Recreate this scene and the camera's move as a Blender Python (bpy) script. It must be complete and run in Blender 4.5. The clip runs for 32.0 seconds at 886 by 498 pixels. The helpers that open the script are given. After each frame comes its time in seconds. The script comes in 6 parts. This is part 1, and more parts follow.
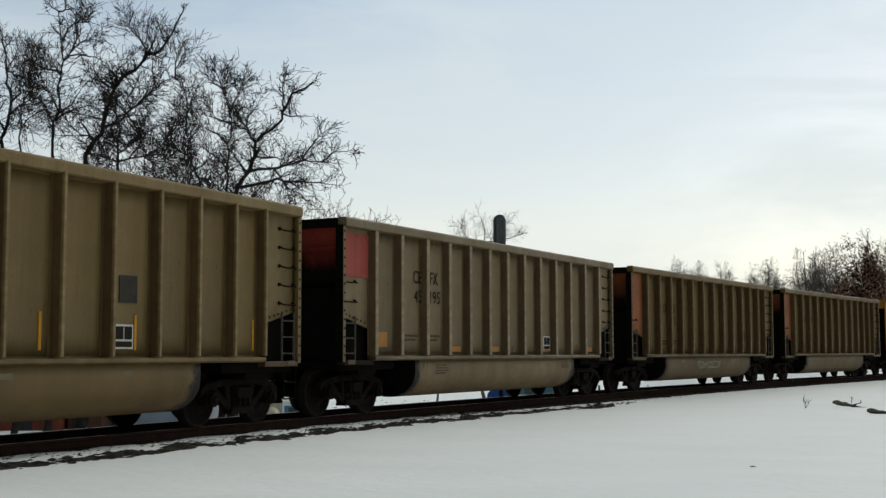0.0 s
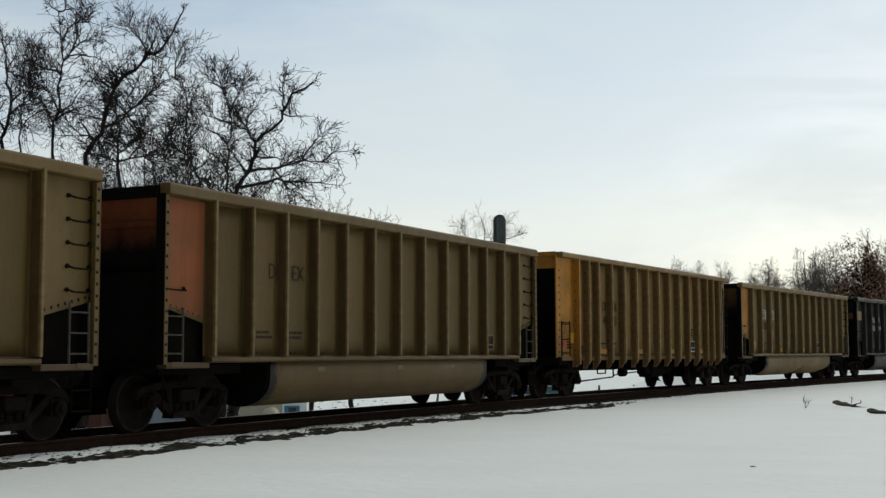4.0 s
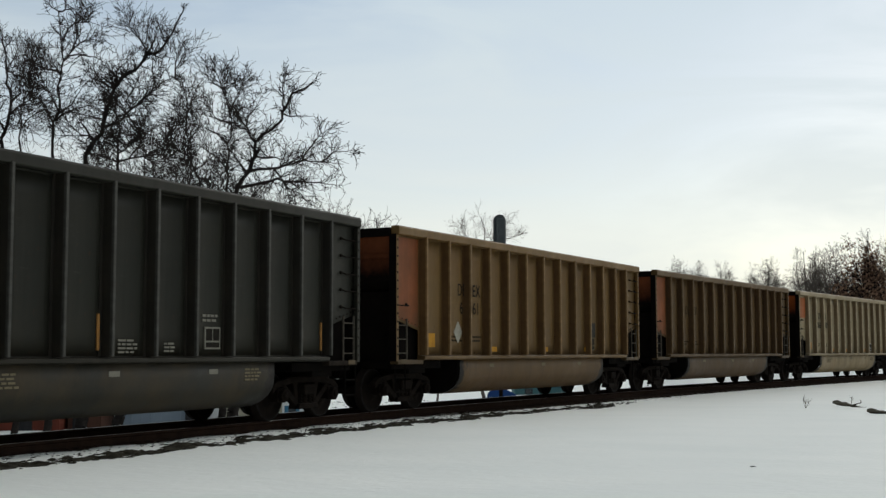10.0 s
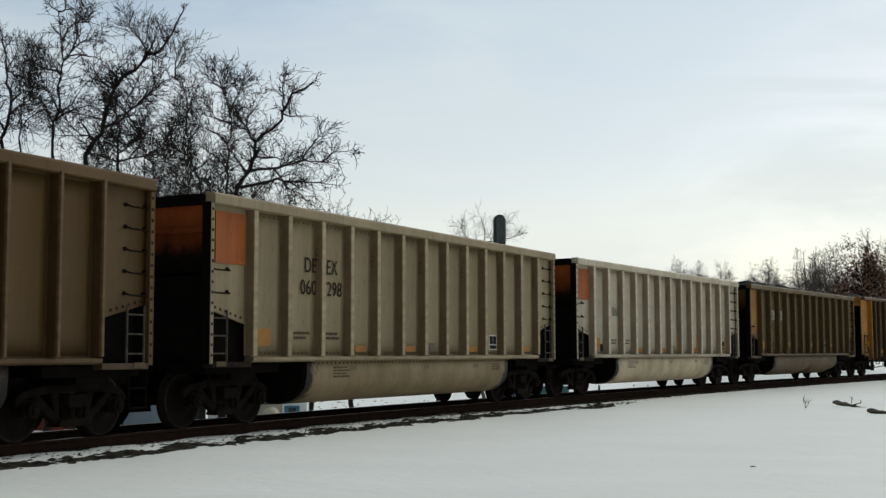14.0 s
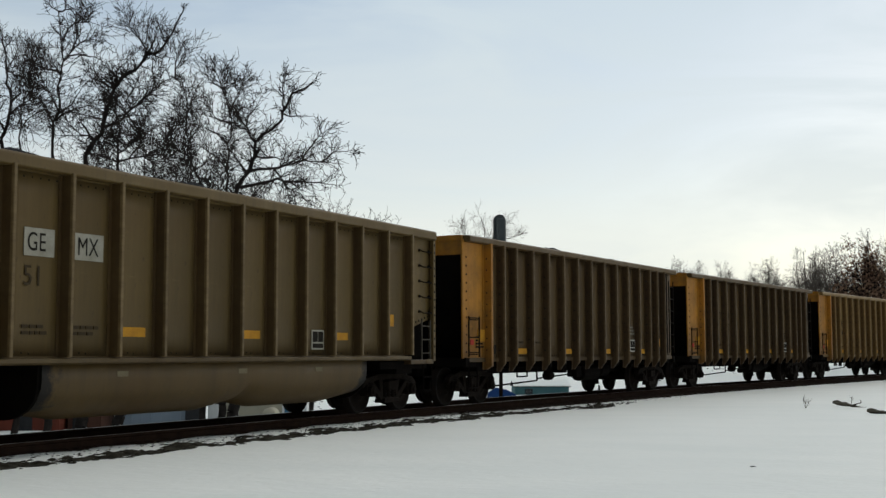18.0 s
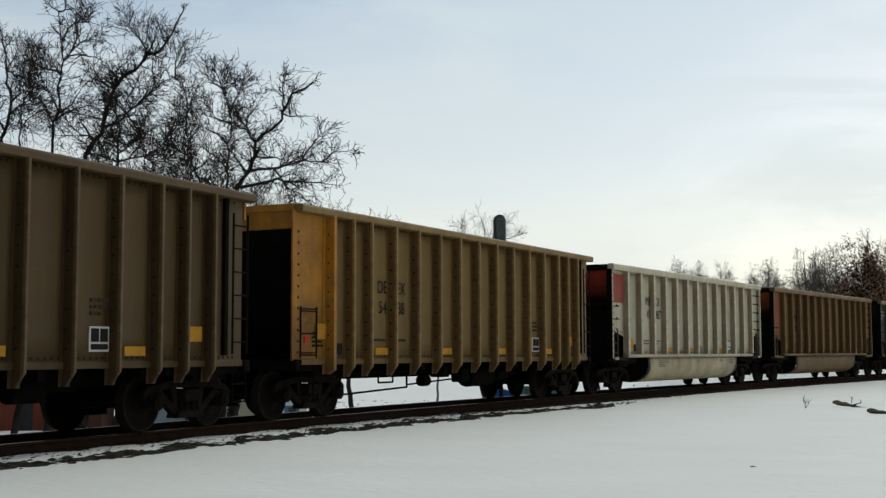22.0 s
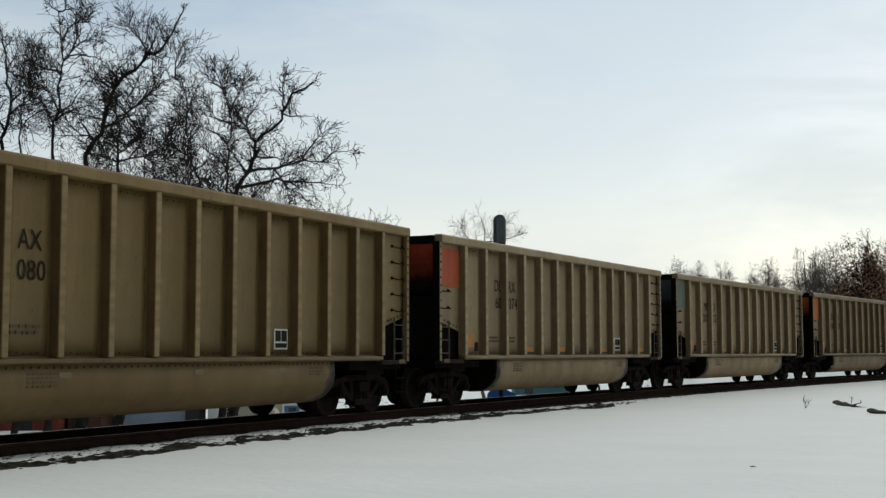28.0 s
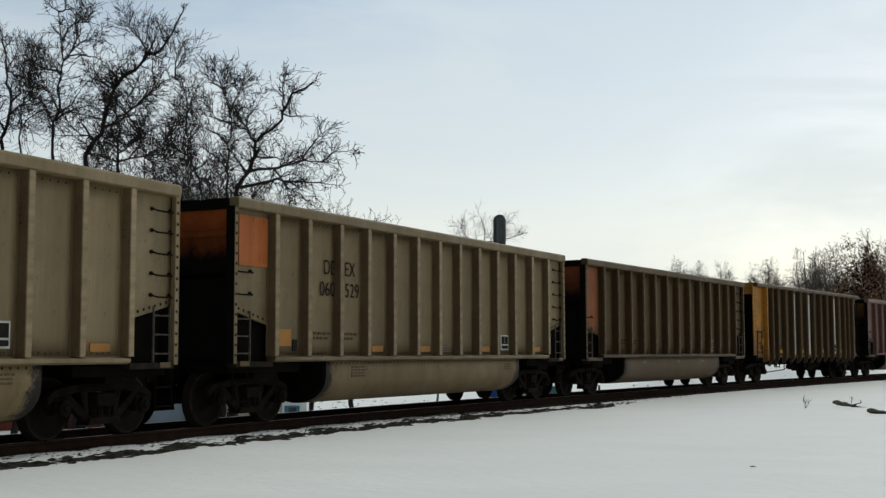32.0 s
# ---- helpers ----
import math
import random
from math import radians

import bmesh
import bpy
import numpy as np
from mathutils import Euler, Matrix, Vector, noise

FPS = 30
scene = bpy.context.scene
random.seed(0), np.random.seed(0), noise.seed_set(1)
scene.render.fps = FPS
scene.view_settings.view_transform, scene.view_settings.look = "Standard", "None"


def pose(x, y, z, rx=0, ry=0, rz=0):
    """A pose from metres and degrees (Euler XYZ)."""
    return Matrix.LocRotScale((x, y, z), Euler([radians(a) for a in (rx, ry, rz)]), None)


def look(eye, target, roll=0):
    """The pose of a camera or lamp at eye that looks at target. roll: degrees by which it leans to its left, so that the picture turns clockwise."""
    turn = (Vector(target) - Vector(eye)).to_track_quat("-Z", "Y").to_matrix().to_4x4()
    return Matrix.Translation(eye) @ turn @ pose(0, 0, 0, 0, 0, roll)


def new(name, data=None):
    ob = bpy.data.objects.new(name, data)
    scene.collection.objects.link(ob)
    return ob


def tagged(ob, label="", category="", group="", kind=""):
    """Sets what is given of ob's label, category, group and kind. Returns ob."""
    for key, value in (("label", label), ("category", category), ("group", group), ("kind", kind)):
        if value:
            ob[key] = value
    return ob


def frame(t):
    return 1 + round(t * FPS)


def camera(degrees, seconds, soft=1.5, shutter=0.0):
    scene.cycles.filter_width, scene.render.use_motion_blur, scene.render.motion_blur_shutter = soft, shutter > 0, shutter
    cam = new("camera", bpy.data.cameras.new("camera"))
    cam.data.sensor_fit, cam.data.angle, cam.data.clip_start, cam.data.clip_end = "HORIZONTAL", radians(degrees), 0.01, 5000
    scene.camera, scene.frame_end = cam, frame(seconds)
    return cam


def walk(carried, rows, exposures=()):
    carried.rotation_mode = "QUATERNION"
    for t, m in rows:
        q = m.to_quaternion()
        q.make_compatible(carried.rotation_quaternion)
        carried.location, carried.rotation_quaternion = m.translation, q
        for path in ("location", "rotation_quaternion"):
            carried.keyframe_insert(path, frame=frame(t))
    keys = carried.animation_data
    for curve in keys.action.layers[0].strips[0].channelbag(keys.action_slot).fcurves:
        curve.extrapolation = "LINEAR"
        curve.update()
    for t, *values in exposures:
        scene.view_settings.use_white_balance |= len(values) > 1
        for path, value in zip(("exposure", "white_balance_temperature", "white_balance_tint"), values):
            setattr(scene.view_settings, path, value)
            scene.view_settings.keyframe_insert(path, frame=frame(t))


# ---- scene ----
# ---- the camera stands still beside the line ----
EYE = 1.06
cam = camera(38.98, 32.0, soft=1.4)
walk(cam, [(0.0, pose(0, 0, EYE, 95.07)), (32.0, pose(0, 0, EYE, 95.07))])

# ---- world and sun: thin bright overcast, the sun veiled ahead to the right ----
SUN_TURN, SUN_UP = 38.0, 27.0
world = bpy.data.worlds.new("sky")
scene.world = world
world.use_nodes = True
wn, wl = world.node_tree.nodes, world.node_tree.links
wn.clear()


def wnode(kind, **values):
    n = wn.new(kind)
    for key, value in values.items():
        n.inputs[key].default_value = value
    return n


w_out, w_bg = wn.new("ShaderNodeOutputWorld"), wnode("ShaderNodeBackground", Strength=1.0)
w_sky = wn.new("ShaderNodeTexSky")
w_sky.sky_type, w_sky.sun_disc = "NISHITA", False
w_sky.sun_elevation, w_sky.sun_rotation = radians(SUN_UP), radians(SUN_TURN)
w_dim = wn.new("ShaderNodeVectorMath")
w_dim.operation = "SCALE"
w_dim.inputs["Scale"].default_value = 0.10
w_co = wn.new("ShaderNodeTexCoord")
w_sep = wn.new("ShaderNodeSeparateXYZ")
w_ramp = wn.new("ShaderNodeValToRGB")
for pos, col in ((0.0, (0.80, 0.83, 0.77)), (0.10, (0.82, 0.86, 0.81)), (0.17, (0.70, 0.77, 0.79)), (0.30, (0.58, 0.68, 0.75)), (1.0, (0.58, 0.65, 0.68))):
    e = w_ramp.color_ramp.elements.new(pos)
    e.color = (*col, 1)
w_ramp.color_ramp.elements.remove(w_ramp.color_ramp.elements[0])
w_map = wn.new("ShaderNodeMapping")
w_map.inputs["Scale"].default_value = (2.2, 2.2, 9.0)
w_map.inputs["Rotation"].default_value = (0.10, 0.06, 0.0)
w_noise = wnode("ShaderNodeTexNoise", Scale=1.6, Detail=5.0, Roughness=0.55, Distortion=0.6)
w_cover = wn.new("ShaderNodeMapRange")
for key, value in (("From Min", 0.32), ("From Max", 0.62), ("To Min", 0.50), ("To Max", 1.0)):
    w_cover.inputs[key].default_value = value
w_glow = wn.new("ShaderNodeVectorMath")
w_glow.operation = "DOT_PRODUCT"
sun_way = Vector((math.sin(radians(SUN_TURN)) * math.cos(radians(SUN_UP)), math.cos(radians(SUN_TURN)) * math.cos(radians(SUN_UP)), math.sin(radians(SUN_UP))))
w_glow.inputs[1].default_value = sun_way
w_half = wn.new("ShaderNodeMapRange")
for key, value in (("From Min", -1.0), ("From Max", 1.0), ("To Min", 0.0), ("To Max", 1.0)):
    w_half.inputs[key].default_value = value
w_lit = wn.new("ShaderNodeFloatCurve")
curve = w_lit.mapping.curves[0]
for at, v in ((0.0, 0.15), (0.45, 0.24), (0.62, 0.50), (0.75, 0.84), (0.90, 0.97)):
    curve.points.new(at, v)
curve.points[-1].location = (1.0, 1.0)
curve.points[0].location = (0.0, 0.15)
w_lit.mapping.update()
w_gain = wn.new("ShaderNodeMath")
w_gain.operation = "MULTIPLY"
w_gain.inputs[1].default_value = 1.06
w_bright = wn.new("ShaderNodeVectorMath")
w_bright.operation = "SCALE"
w_mix = wn.new("ShaderNodeMix")
w_mix.data_type = "RGBA"
wl.new(w_co.outputs["Generated"], w_sep.inputs[0])
wl.new(w_co.outputs["Generated"], w_map.inputs[0])
wl.new(w_co.outputs["Generated"], w_glow.inputs[0])
wl.new(w_sep.outputs["Z"], w_ramp.inputs[0])
wl.new(w_map.outputs[0], w_noise.inputs["Vector"])
wl.new(w_noise.outputs[0], w_cover.inputs["Value"])
wl.new(w_glow.outputs["Value"], w_half.inputs["Value"])
wl.new(w_half.outputs[0], w_lit.inputs["Value"])
wl.new(w_lit.outputs[0], w_gain.inputs[0])
wl.new(w_ramp.outputs[0], w_bright.inputs[0])
wl.new(w_gain.outputs[0], w_bright.inputs["Scale"])
wl.new(w_sky.outputs[0], w_dim.inputs[0])
wl.new(w_dim.outputs[0], w_mix.inputs["A"])
wl.new(w_bright.outputs[0], w_mix.inputs["B"])
wl.new(w_cover.outputs[0], w_mix.inputs["Factor"])
wl.new(w_mix.outputs["Result"], w_bg.inputs["Color"])
wl.new(w_bg.outputs[0], w_out.inputs["Surface"])

sun = new("sun", bpy.data.lights.new("sun", "SUN"))
sun.data.energy, sun.data.angle, sun.data.color = 0.65, radians(14), (1.0, 0.95, 0.86)
sun.matrix_world = look(sun_way * 100, (0, 0, 0))


# ---- materials ----
def material(name, rough=0.6, metal=0.0, gloss=0.02):
    m = bpy.data.materials.new(name)
    m.use_nodes = True
    n, l = m.node_tree.nodes, m.node_tree.links
    b = n["Principled BSDF"]
    b.inputs["Roughness"].default_value, b.inputs["Metallic"].default_value = rough, metal
    b.inputs["Specular IOR Level"].default_value = 0.5 if metal or rough < 0.3 else gloss
    return m, n, l, b


def noise_at(n, l, co, scale, stretch=(1, 1, 1), detail=4.0, rough=0.6):
    mp, t = n.new("ShaderNodeMapping"), n.new("ShaderNodeTexNoise")
    mp.inputs["Scale"].default_value = stretch
    t.inputs["Scale"].default_value, t.inputs["Detail"].default_value, t.inputs["Roughness"].default_value = scale, detail, rough
    l.new(co, mp.inputs[0])
    l.new(mp.outputs[0], t.inputs["Vector"])
    return t.outputs[0]


def span(n, l, v, a, b, lo=0.0, hi=1.0):
    r = n.new("ShaderNodeMapRange")
    for key, value in (("From Min", a), ("From Max", b), ("To Min", lo), ("To Max", hi)):
        r.inputs[key].default_value = value
    l.new(v, r.inputs["Value"])
    return r.outputs[0]


def blend(n, l, f, a, b, mode="MIX"):
    x = n.new("ShaderNodeMix")
    x.data_type, x.blend_type = "RGBA", mode
    for key, value in (("Factor", f), ("A", a), ("B", b)):
        if isinstance(value, (tuple, float)):
            x.inputs[key].default_value = (*value, 1) if isinstance(value, tuple) else value
        else:
            l.new(value, x.inputs[key])
    return x.outputs["Result"]


def bump(n, l, b, h, strength, dist):
    x = n.new("ShaderNodeBump")
    x.inputs["Strength"].default_value, x.inputs["Distance"].default_value = strength, dist
    l.new(h, x.inputs["Height"])
    l.new(x.outputs[0], b.inputs["Normal"])


def paint(name, col, dirt=0.5, rough=0.55, dust=(0.095, 0.065, 0.033), splash=False, crown=False, gloss=0.22):
    """Weathered car paint: vertical runs, dust, rust specks, per-part variation."""
    m, n, l, b = material(name, rough, gloss=gloss)
    co = n.new("ShaderNodeTexCoord").outputs["Object"]
    runs = noise_at(n, l, co, 1.0, (5.0, 5.0, 0.35), 5)
    blot = noise_at(n, l, co, 0.9, (1, 1, 1), 6, 0.65)
    speck = noise_at(n, l, co, 14.0, (1, 1, 0.5), 3)
    own = n.new("ShaderNodeObjectInfo").outputs["Random"]
    deep = tuple(c * 0.72 for c in col)
    c = blend(n, l, span(n, l, runs, 0.35, 0.7), col, deep)
    c = blend(n, l, span(n, l, blot, 0.45, 0.75, 0.0, dirt), c, dust)
    c = blend(n, l, span(n, l, speck, 0.64, 0.76, 0.0, 0.7), c, (0.05, 0.028, 0.016))
    # muddy brown darkening towards the sill, in ragged tongues
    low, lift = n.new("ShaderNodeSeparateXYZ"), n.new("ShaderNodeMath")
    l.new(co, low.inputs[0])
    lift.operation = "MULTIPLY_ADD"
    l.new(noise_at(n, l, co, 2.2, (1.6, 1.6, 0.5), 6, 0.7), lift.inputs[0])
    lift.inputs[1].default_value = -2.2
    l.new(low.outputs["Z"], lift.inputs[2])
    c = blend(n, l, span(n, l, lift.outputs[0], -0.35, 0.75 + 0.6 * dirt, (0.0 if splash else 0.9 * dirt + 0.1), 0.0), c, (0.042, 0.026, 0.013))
    scuff = noise_at(n, l, co, 3.2, (0.7, 0.7, 2.4), 6, 0.7)
    c = blend(n, l, span(n, l, scuff, 0.60, 0.72, 0.0, 0.35), c, tuple(min(1, x * 1.35 + 0.02) for x in col))
    field = noise_at(n, l, co, 0.55, (1, 1, 0.8), 3, 0.5)
    c = blend(n, l, span(n, l, field, 0.52, 0.60, 0.0, 0.22), c, tuple(min(1, x * 1.25 + 0.01) for x in col))
    c = blend(n, l, span(n, l, field, 0.44, 0.36, 0.0, 0.25), c, tuple(x * f_ for x, f_ in zip(col, (0.80, 0.66, 0.55))))
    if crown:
        # rib webs: facing-away shade and rust-brown grime in the colour; outer crown paler
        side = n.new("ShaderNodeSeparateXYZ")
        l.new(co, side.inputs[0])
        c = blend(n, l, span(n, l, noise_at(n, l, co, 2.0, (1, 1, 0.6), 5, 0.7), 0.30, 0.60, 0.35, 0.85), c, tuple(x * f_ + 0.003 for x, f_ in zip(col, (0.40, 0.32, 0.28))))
        crown_mask = n.new("ShaderNodeMath")
        crown_mask.operation = "MULTIPLY"
        l.new(span(n, l, side.outputs["Y"], -0.140, -0.156), crown_mask.inputs[0])
        l.new(span(n, l, scuff, 0.30, 0.62, 0.25, 0.8), crown_mask.inputs[1])
        c = blend(n, l, crown_mask.outputs[0], c, tuple(min(0.66 - 0.07 * i, x * 1.30 + 0.022) for i, x in enumerate(col)))
    if splash:
        # wheel spray: ragged black splatter thrown on both ends of the belly
        sep, far = n.new("ShaderNodeSeparateXYZ"), n.new("ShaderNodeMath")
        l.new(co, sep.inputs[0])
        far.operation = "ABSOLUTE"
        l.new(sep.outputs["X"], far.inputs[0])
        add = n.new("ShaderNodeMath")
        add.operation = "MULTIPLY_ADD"
        l.new(noise_at(n, l, co, 5.0, (1, 1, 1), 6, 0.75), add.inputs[0])
        add.inputs[1].default_value = 1.1
        l.new(far.outputs[0], add.inputs[2])
        c = blend(n, l, span(n, l, add.outputs[0], 4.62, 4.85), c, (0.012, 0.010, 0.008))
    v = n.new("ShaderNodeHueSaturation")
    l.new(span(n, l, own, 0, 1, 0.86, 1.12), v.inputs["Value"])
    l.new(c, v.inputs["Color"])
    l.new(v.outputs[0], b.inputs["Base Color"])
    l.new(span(n, l, blot, 0.3, 0.7, rough - 0.1, rough + 0.2), b.inputs["Roughness"])
    bump(n, l, b, noise_at(n, l, co, 1.3, (1, 1, 0.7), 2), 0.35, 0.03)
    return m


def rough_mat(name, col, col2, scale=3.0, rough=0.85, metal=0.0, relief=0.3, dist=0.02, stretch=(1, 1, 1)):
    m, n, l, b = material(name, rough, metal)
    co = n.new("ShaderNodeTexCoord").outputs["Object"]
    big = noise_at(n, l, co, scale, stretch, 5)
    fine = noise_at(n, l, co, scale * 9, stretch, 3)
    c = blend(n, l, span(n, l, big, 0.35, 0.68), col, col2)
    c = blend(n, l, span(n, l, fine, 0.5, 0.8, 0, 0.5), c, tuple(x * 0.5 for x in col2))
    l.new(c, b.inputs["Base Color"])
    bump(n, l, b, fine, relief, dist)
    return m


def soot_and_shade(name, col):
    """End paint: coal dust and the gap's shade put in colour, cloudily darker below."""
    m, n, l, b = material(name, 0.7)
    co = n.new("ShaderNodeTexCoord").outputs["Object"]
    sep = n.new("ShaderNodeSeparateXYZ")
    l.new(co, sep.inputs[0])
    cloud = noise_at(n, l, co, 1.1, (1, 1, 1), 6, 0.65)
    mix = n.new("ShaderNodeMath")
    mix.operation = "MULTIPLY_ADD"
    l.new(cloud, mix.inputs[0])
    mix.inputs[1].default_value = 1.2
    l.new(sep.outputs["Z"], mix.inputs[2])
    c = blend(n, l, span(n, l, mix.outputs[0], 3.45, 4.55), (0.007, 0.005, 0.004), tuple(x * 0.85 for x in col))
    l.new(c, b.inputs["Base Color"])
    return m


BODY = {"tan": (0.178, 0.121, 0.0430), "fawn": (0.207, 0.126, 0.0370), "ash": (0.516, 0.4558, 0.3311), "dun": (0.118, 0.0765, 0.0240), "taupe": (0.1909, 0.1419, 0.07224), "brown": (0.128, 0.081, 0.0225), "umber": (0.085, 0.0500, 0.0150),
        "khaki": (0.2993, 0.2374, 0.1367), "stone": (0.252, 0.190, 0.1010), "sienna": (0.102, 0.0560, 0.0152), "bronze": (0.164, 0.0925, 0.0275), "white": (0.515, 0.465, 0.331), "black": (0.026, 0.0258, 0.0195), "pink": (0.1806, 0.0989, 0.0817)}
LOOK = {"tan": "dusty tan", "fawn": "brown-stained fawn", "ash": "weathered ash-grey", "dun": "dull dun", "taupe": "dusty taupe", "brown": "coal-stained brown", "umber": "dark umber", "khaki": "light khaki",
        "stone": "stone-coloured", "sienna": "rust-stained sienna", "bronze": "bronze tan", "white": "grey-white", "black": "faded black", "pink": "faded oxide"}
DIRT = {"ash": 0.38, "khaki": 0.30, "stone": 0.33, "white": 0.22, "black": 0.15}
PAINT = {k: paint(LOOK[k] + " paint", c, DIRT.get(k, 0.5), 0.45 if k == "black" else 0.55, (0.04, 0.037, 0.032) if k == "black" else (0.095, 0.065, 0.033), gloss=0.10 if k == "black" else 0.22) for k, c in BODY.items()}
PAINT |= {
    "yellow": paint("weathered yellow paint", (0.44, 0.185, 0.016), 0.8),
    "amber": paint("dusty amber paint", (0.42, 0.19, 0.034), 0.75),
    "orange": paint("bright orange paint", (0.60, 0.150, 0.024), 0.25),
    "rust": paint("rusty orange paint", (0.255, 0.073, 0.020), 0.6),
    "red": paint("faded red paint", (0.44, 0.065, 0.045), 0.25),
    "vermilion": paint("red-orange paint", (0.46, 0.072, 0.020), 0.2),
    "teal": paint("faded teal paint", (0.125, 0.160, 0.140), 0.2),
    "amberdark": paint("dusty brown band paint", (0.11, 0.055, 0.022), 0.6),
    "cream": paint("cream paint", (0.48, 0.35, 0.16), 0.35),
    # pushed below soot's own tone to carry underframe and recess shade
    "soot_shade": rough_mat("soot-and-shade steel", (0.0045, 0.004, 0.0036), (0.009, 0.007, 0.0055), 2.0),
}
# rib paints, with the shade of the webs put into the colour
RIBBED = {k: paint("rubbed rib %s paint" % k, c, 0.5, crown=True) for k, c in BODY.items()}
# belly tubs: dirt and underside shade both taken into a darker body colour
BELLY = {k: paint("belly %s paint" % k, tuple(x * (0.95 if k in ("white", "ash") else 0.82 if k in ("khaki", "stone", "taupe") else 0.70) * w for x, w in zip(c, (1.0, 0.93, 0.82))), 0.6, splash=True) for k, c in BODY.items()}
# end paints that fade to black for coal dust and gap shade
SOOT_AND_SHADE = {k: soot_and_shade("coal-dusted %s end" % k, c) for k, c in {"red": (0.40, 0.06, 0.04), "rust": (0.30, 0.09, 0.035), "brown": (0.143, 0.075, 0.0276), "black": (0.022, 0.022, 0.022),
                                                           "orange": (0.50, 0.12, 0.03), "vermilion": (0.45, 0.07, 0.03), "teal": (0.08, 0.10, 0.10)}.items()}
TREADPLATE = rough_mat("grimy step steel", (0.030, 0.023, 0.017), (0.014, 0.011, 0.009), 5.0, 0.7)
STEEL = rough_mat("dirty cast steel", (0.017, 0.0125, 0.0095), (0.006, 0.0045, 0.0036), 4.0, 0.7)
RUNG = rough_mat("scuffed rung steel", (0.105, 0.092, 0.072), (0.050, 0.043, 0.034), 8.0, 0.6)
WHEEL = rough_mat("oily wheel steel", (0.016, 0.0115, 0.009), (0.009, 0.0075, 0.0065), 5.0, 0.7)
TREAD = rough_mat("polished tread steel", (0.30, 0.28, 0.26), (0.22, 0.20, 0.18), 6.0, 0.35, 1.0, 0.05)
ROLLED = rough_mat("worn tread steel", (0.030, 0.027, 0.025), (0.010, 0.009, 0.008), 6.0, 0.5, 0.0, 0.05)
RAIL = rough_mat("rusty rail steel", (0.032, 0.018, 0.012), (0.020, 0.012, 0.009), 6.0, 0.8)
COAL = rough_mat("coal", (0.008, 0.008, 0.009), (0.02, 0.02, 0.021), 6.0, 0.6, 0, 0.8, 0.05)
TIE = rough_mat("creosoted tie timber", (0.035, 0.026, 0.020), (0.06, 0.045, 0.033), 5.0, 0.9, 0, 0.5, 0.01, (1, 6, 6))
STONE = rough_mat("dirty ballast", (0.060, 0.052, 0.042), (0.12, 0.10, 0.08), 5.0, 0.95)
CLOD = rough_mat("frozen soil and dead grass", (0.016, 0.014, 0.010), (0.060, 0.056, 0.042), 6.0, 0.95)
BARK = rough_mat("dark winter bark", (0.014, 0.012, 0.011), (0.034, 0.029, 0.026), 3.0, 0.9, 0, 0.6, 0.03, (1, 1, 0.3))
# haze over distance is put into this paler bark colour
FARBARK = rough_mat("haze-greyed distant bark", (0.105, 0.090, 0.080), (0.16, 0.14, 0.123), 1.0, 0.9)
LEAF = rough_mat("dry brown oak leaves", (0.30, 0.175, 0.11), (0.20, 0.125, 0.085), 1.0, 0.8)
STRAW = rough_mat("dry weed stalk", (0.20, 0.16, 0.10), (0.12, 0.10, 0.07), 8.0, 0.9)
LOG = rough_mat("weathered driftwood", (0.17, 0.155, 0.12), (0.045, 0.038, 0.030), 4.0, 0.9, 0, 0.7, 0.02, (1, 1, 4))
LETTER = {"ink": rough_mat("black stencil paint", (0.018, 0.016, 0.014), (0.03, 0.026, 0.02), 6.0, 0.6),
          "faded": rough_mat("faded stencil paint", (0.050, 0.037, 0.023), (0.062, 0.046, 0.028), 6.0, 0.7),
          "chalk": rough_mat("white stencil paint", (0.62, 0.60, 0.55), (0.48, 0.46, 0.42), 6.0, 0.6),
          "tag": rough_mat("pale green spray paint", (0.34, 0.36, 0.27), (0.22, 0.23, 0.16), 6.0, 0.7),
          "faint": rough_mat("yellowed stencil paint", (0.20, 0.17, 0.105), (0.15, 0.125, 0.08), 6.0, 0.7),
          "stain": rough_mat("brown-grey stencil paint", (0.115, 0.088, 0.056), (0.085, 0.066, 0.042), 6.0, 0.7),
          "worn": rough_mat("worn grey stencil paint", (0.20, 0.185, 0.15), (0.15, 0.14, 0.11), 6.0, 0.7),
          "pad": rough_mat("dirty white pad paint", (0.40, 0.375, 0.31), (0.30, 0.28, 0.22), 5.0, 0.7),
          "dim": rough_mat("dirty white stencil paint", (0.26, 0.245, 0.20), (0.20, 0.185, 0.15), 6.0, 0.7)}
STRIPE = {"gold": rough_mat("yellow reflective sheeting", (0.55, 0.27, 0.03), (0.42, 0.20, 0.03), 5.0, 0.4),
          "peach": rough_mat("faded orange sheeting", (0.42, 0.20, 0.06), (0.33, 0.17, 0.06), 5.0, 0.5),
          "rose": rough_mat("red placard", (0.55, 0.06, 0.05), (0.42, 0.05, 0.04), 5.0, 0.4)}
GREYPAD = rough_mat("grey overpaint", (0.060, 0.055, 0.047), (0.040, 0.037, 0.032), 4.0, 0.7)

# snow: wind-packed crust, a little grit
SNOW, n, l, b = material("wind-packed snow", 0.65)
co = n.new("ShaderNodeTexCoord").outputs["Object"]
drift = noise_at(n, l, co, 0.25, (1, 2.2, 1), 5)
crust = noise_at(n, l, co, 3.0, (1, 2.0, 1), 5)
grit = noise_at(n, l, co, 28.0, (1, 1, 1), 3)
c = blend(n, l, span(n, l, drift, 0.3, 0.7), (0.93, 0.955, 0.895), (0.87, 0.905, 0.85))
c = blend(n, l, span(n, l, grit, 0.68, 0.82, 0, 0.35), c, (0.42, 0.40, 0.36))
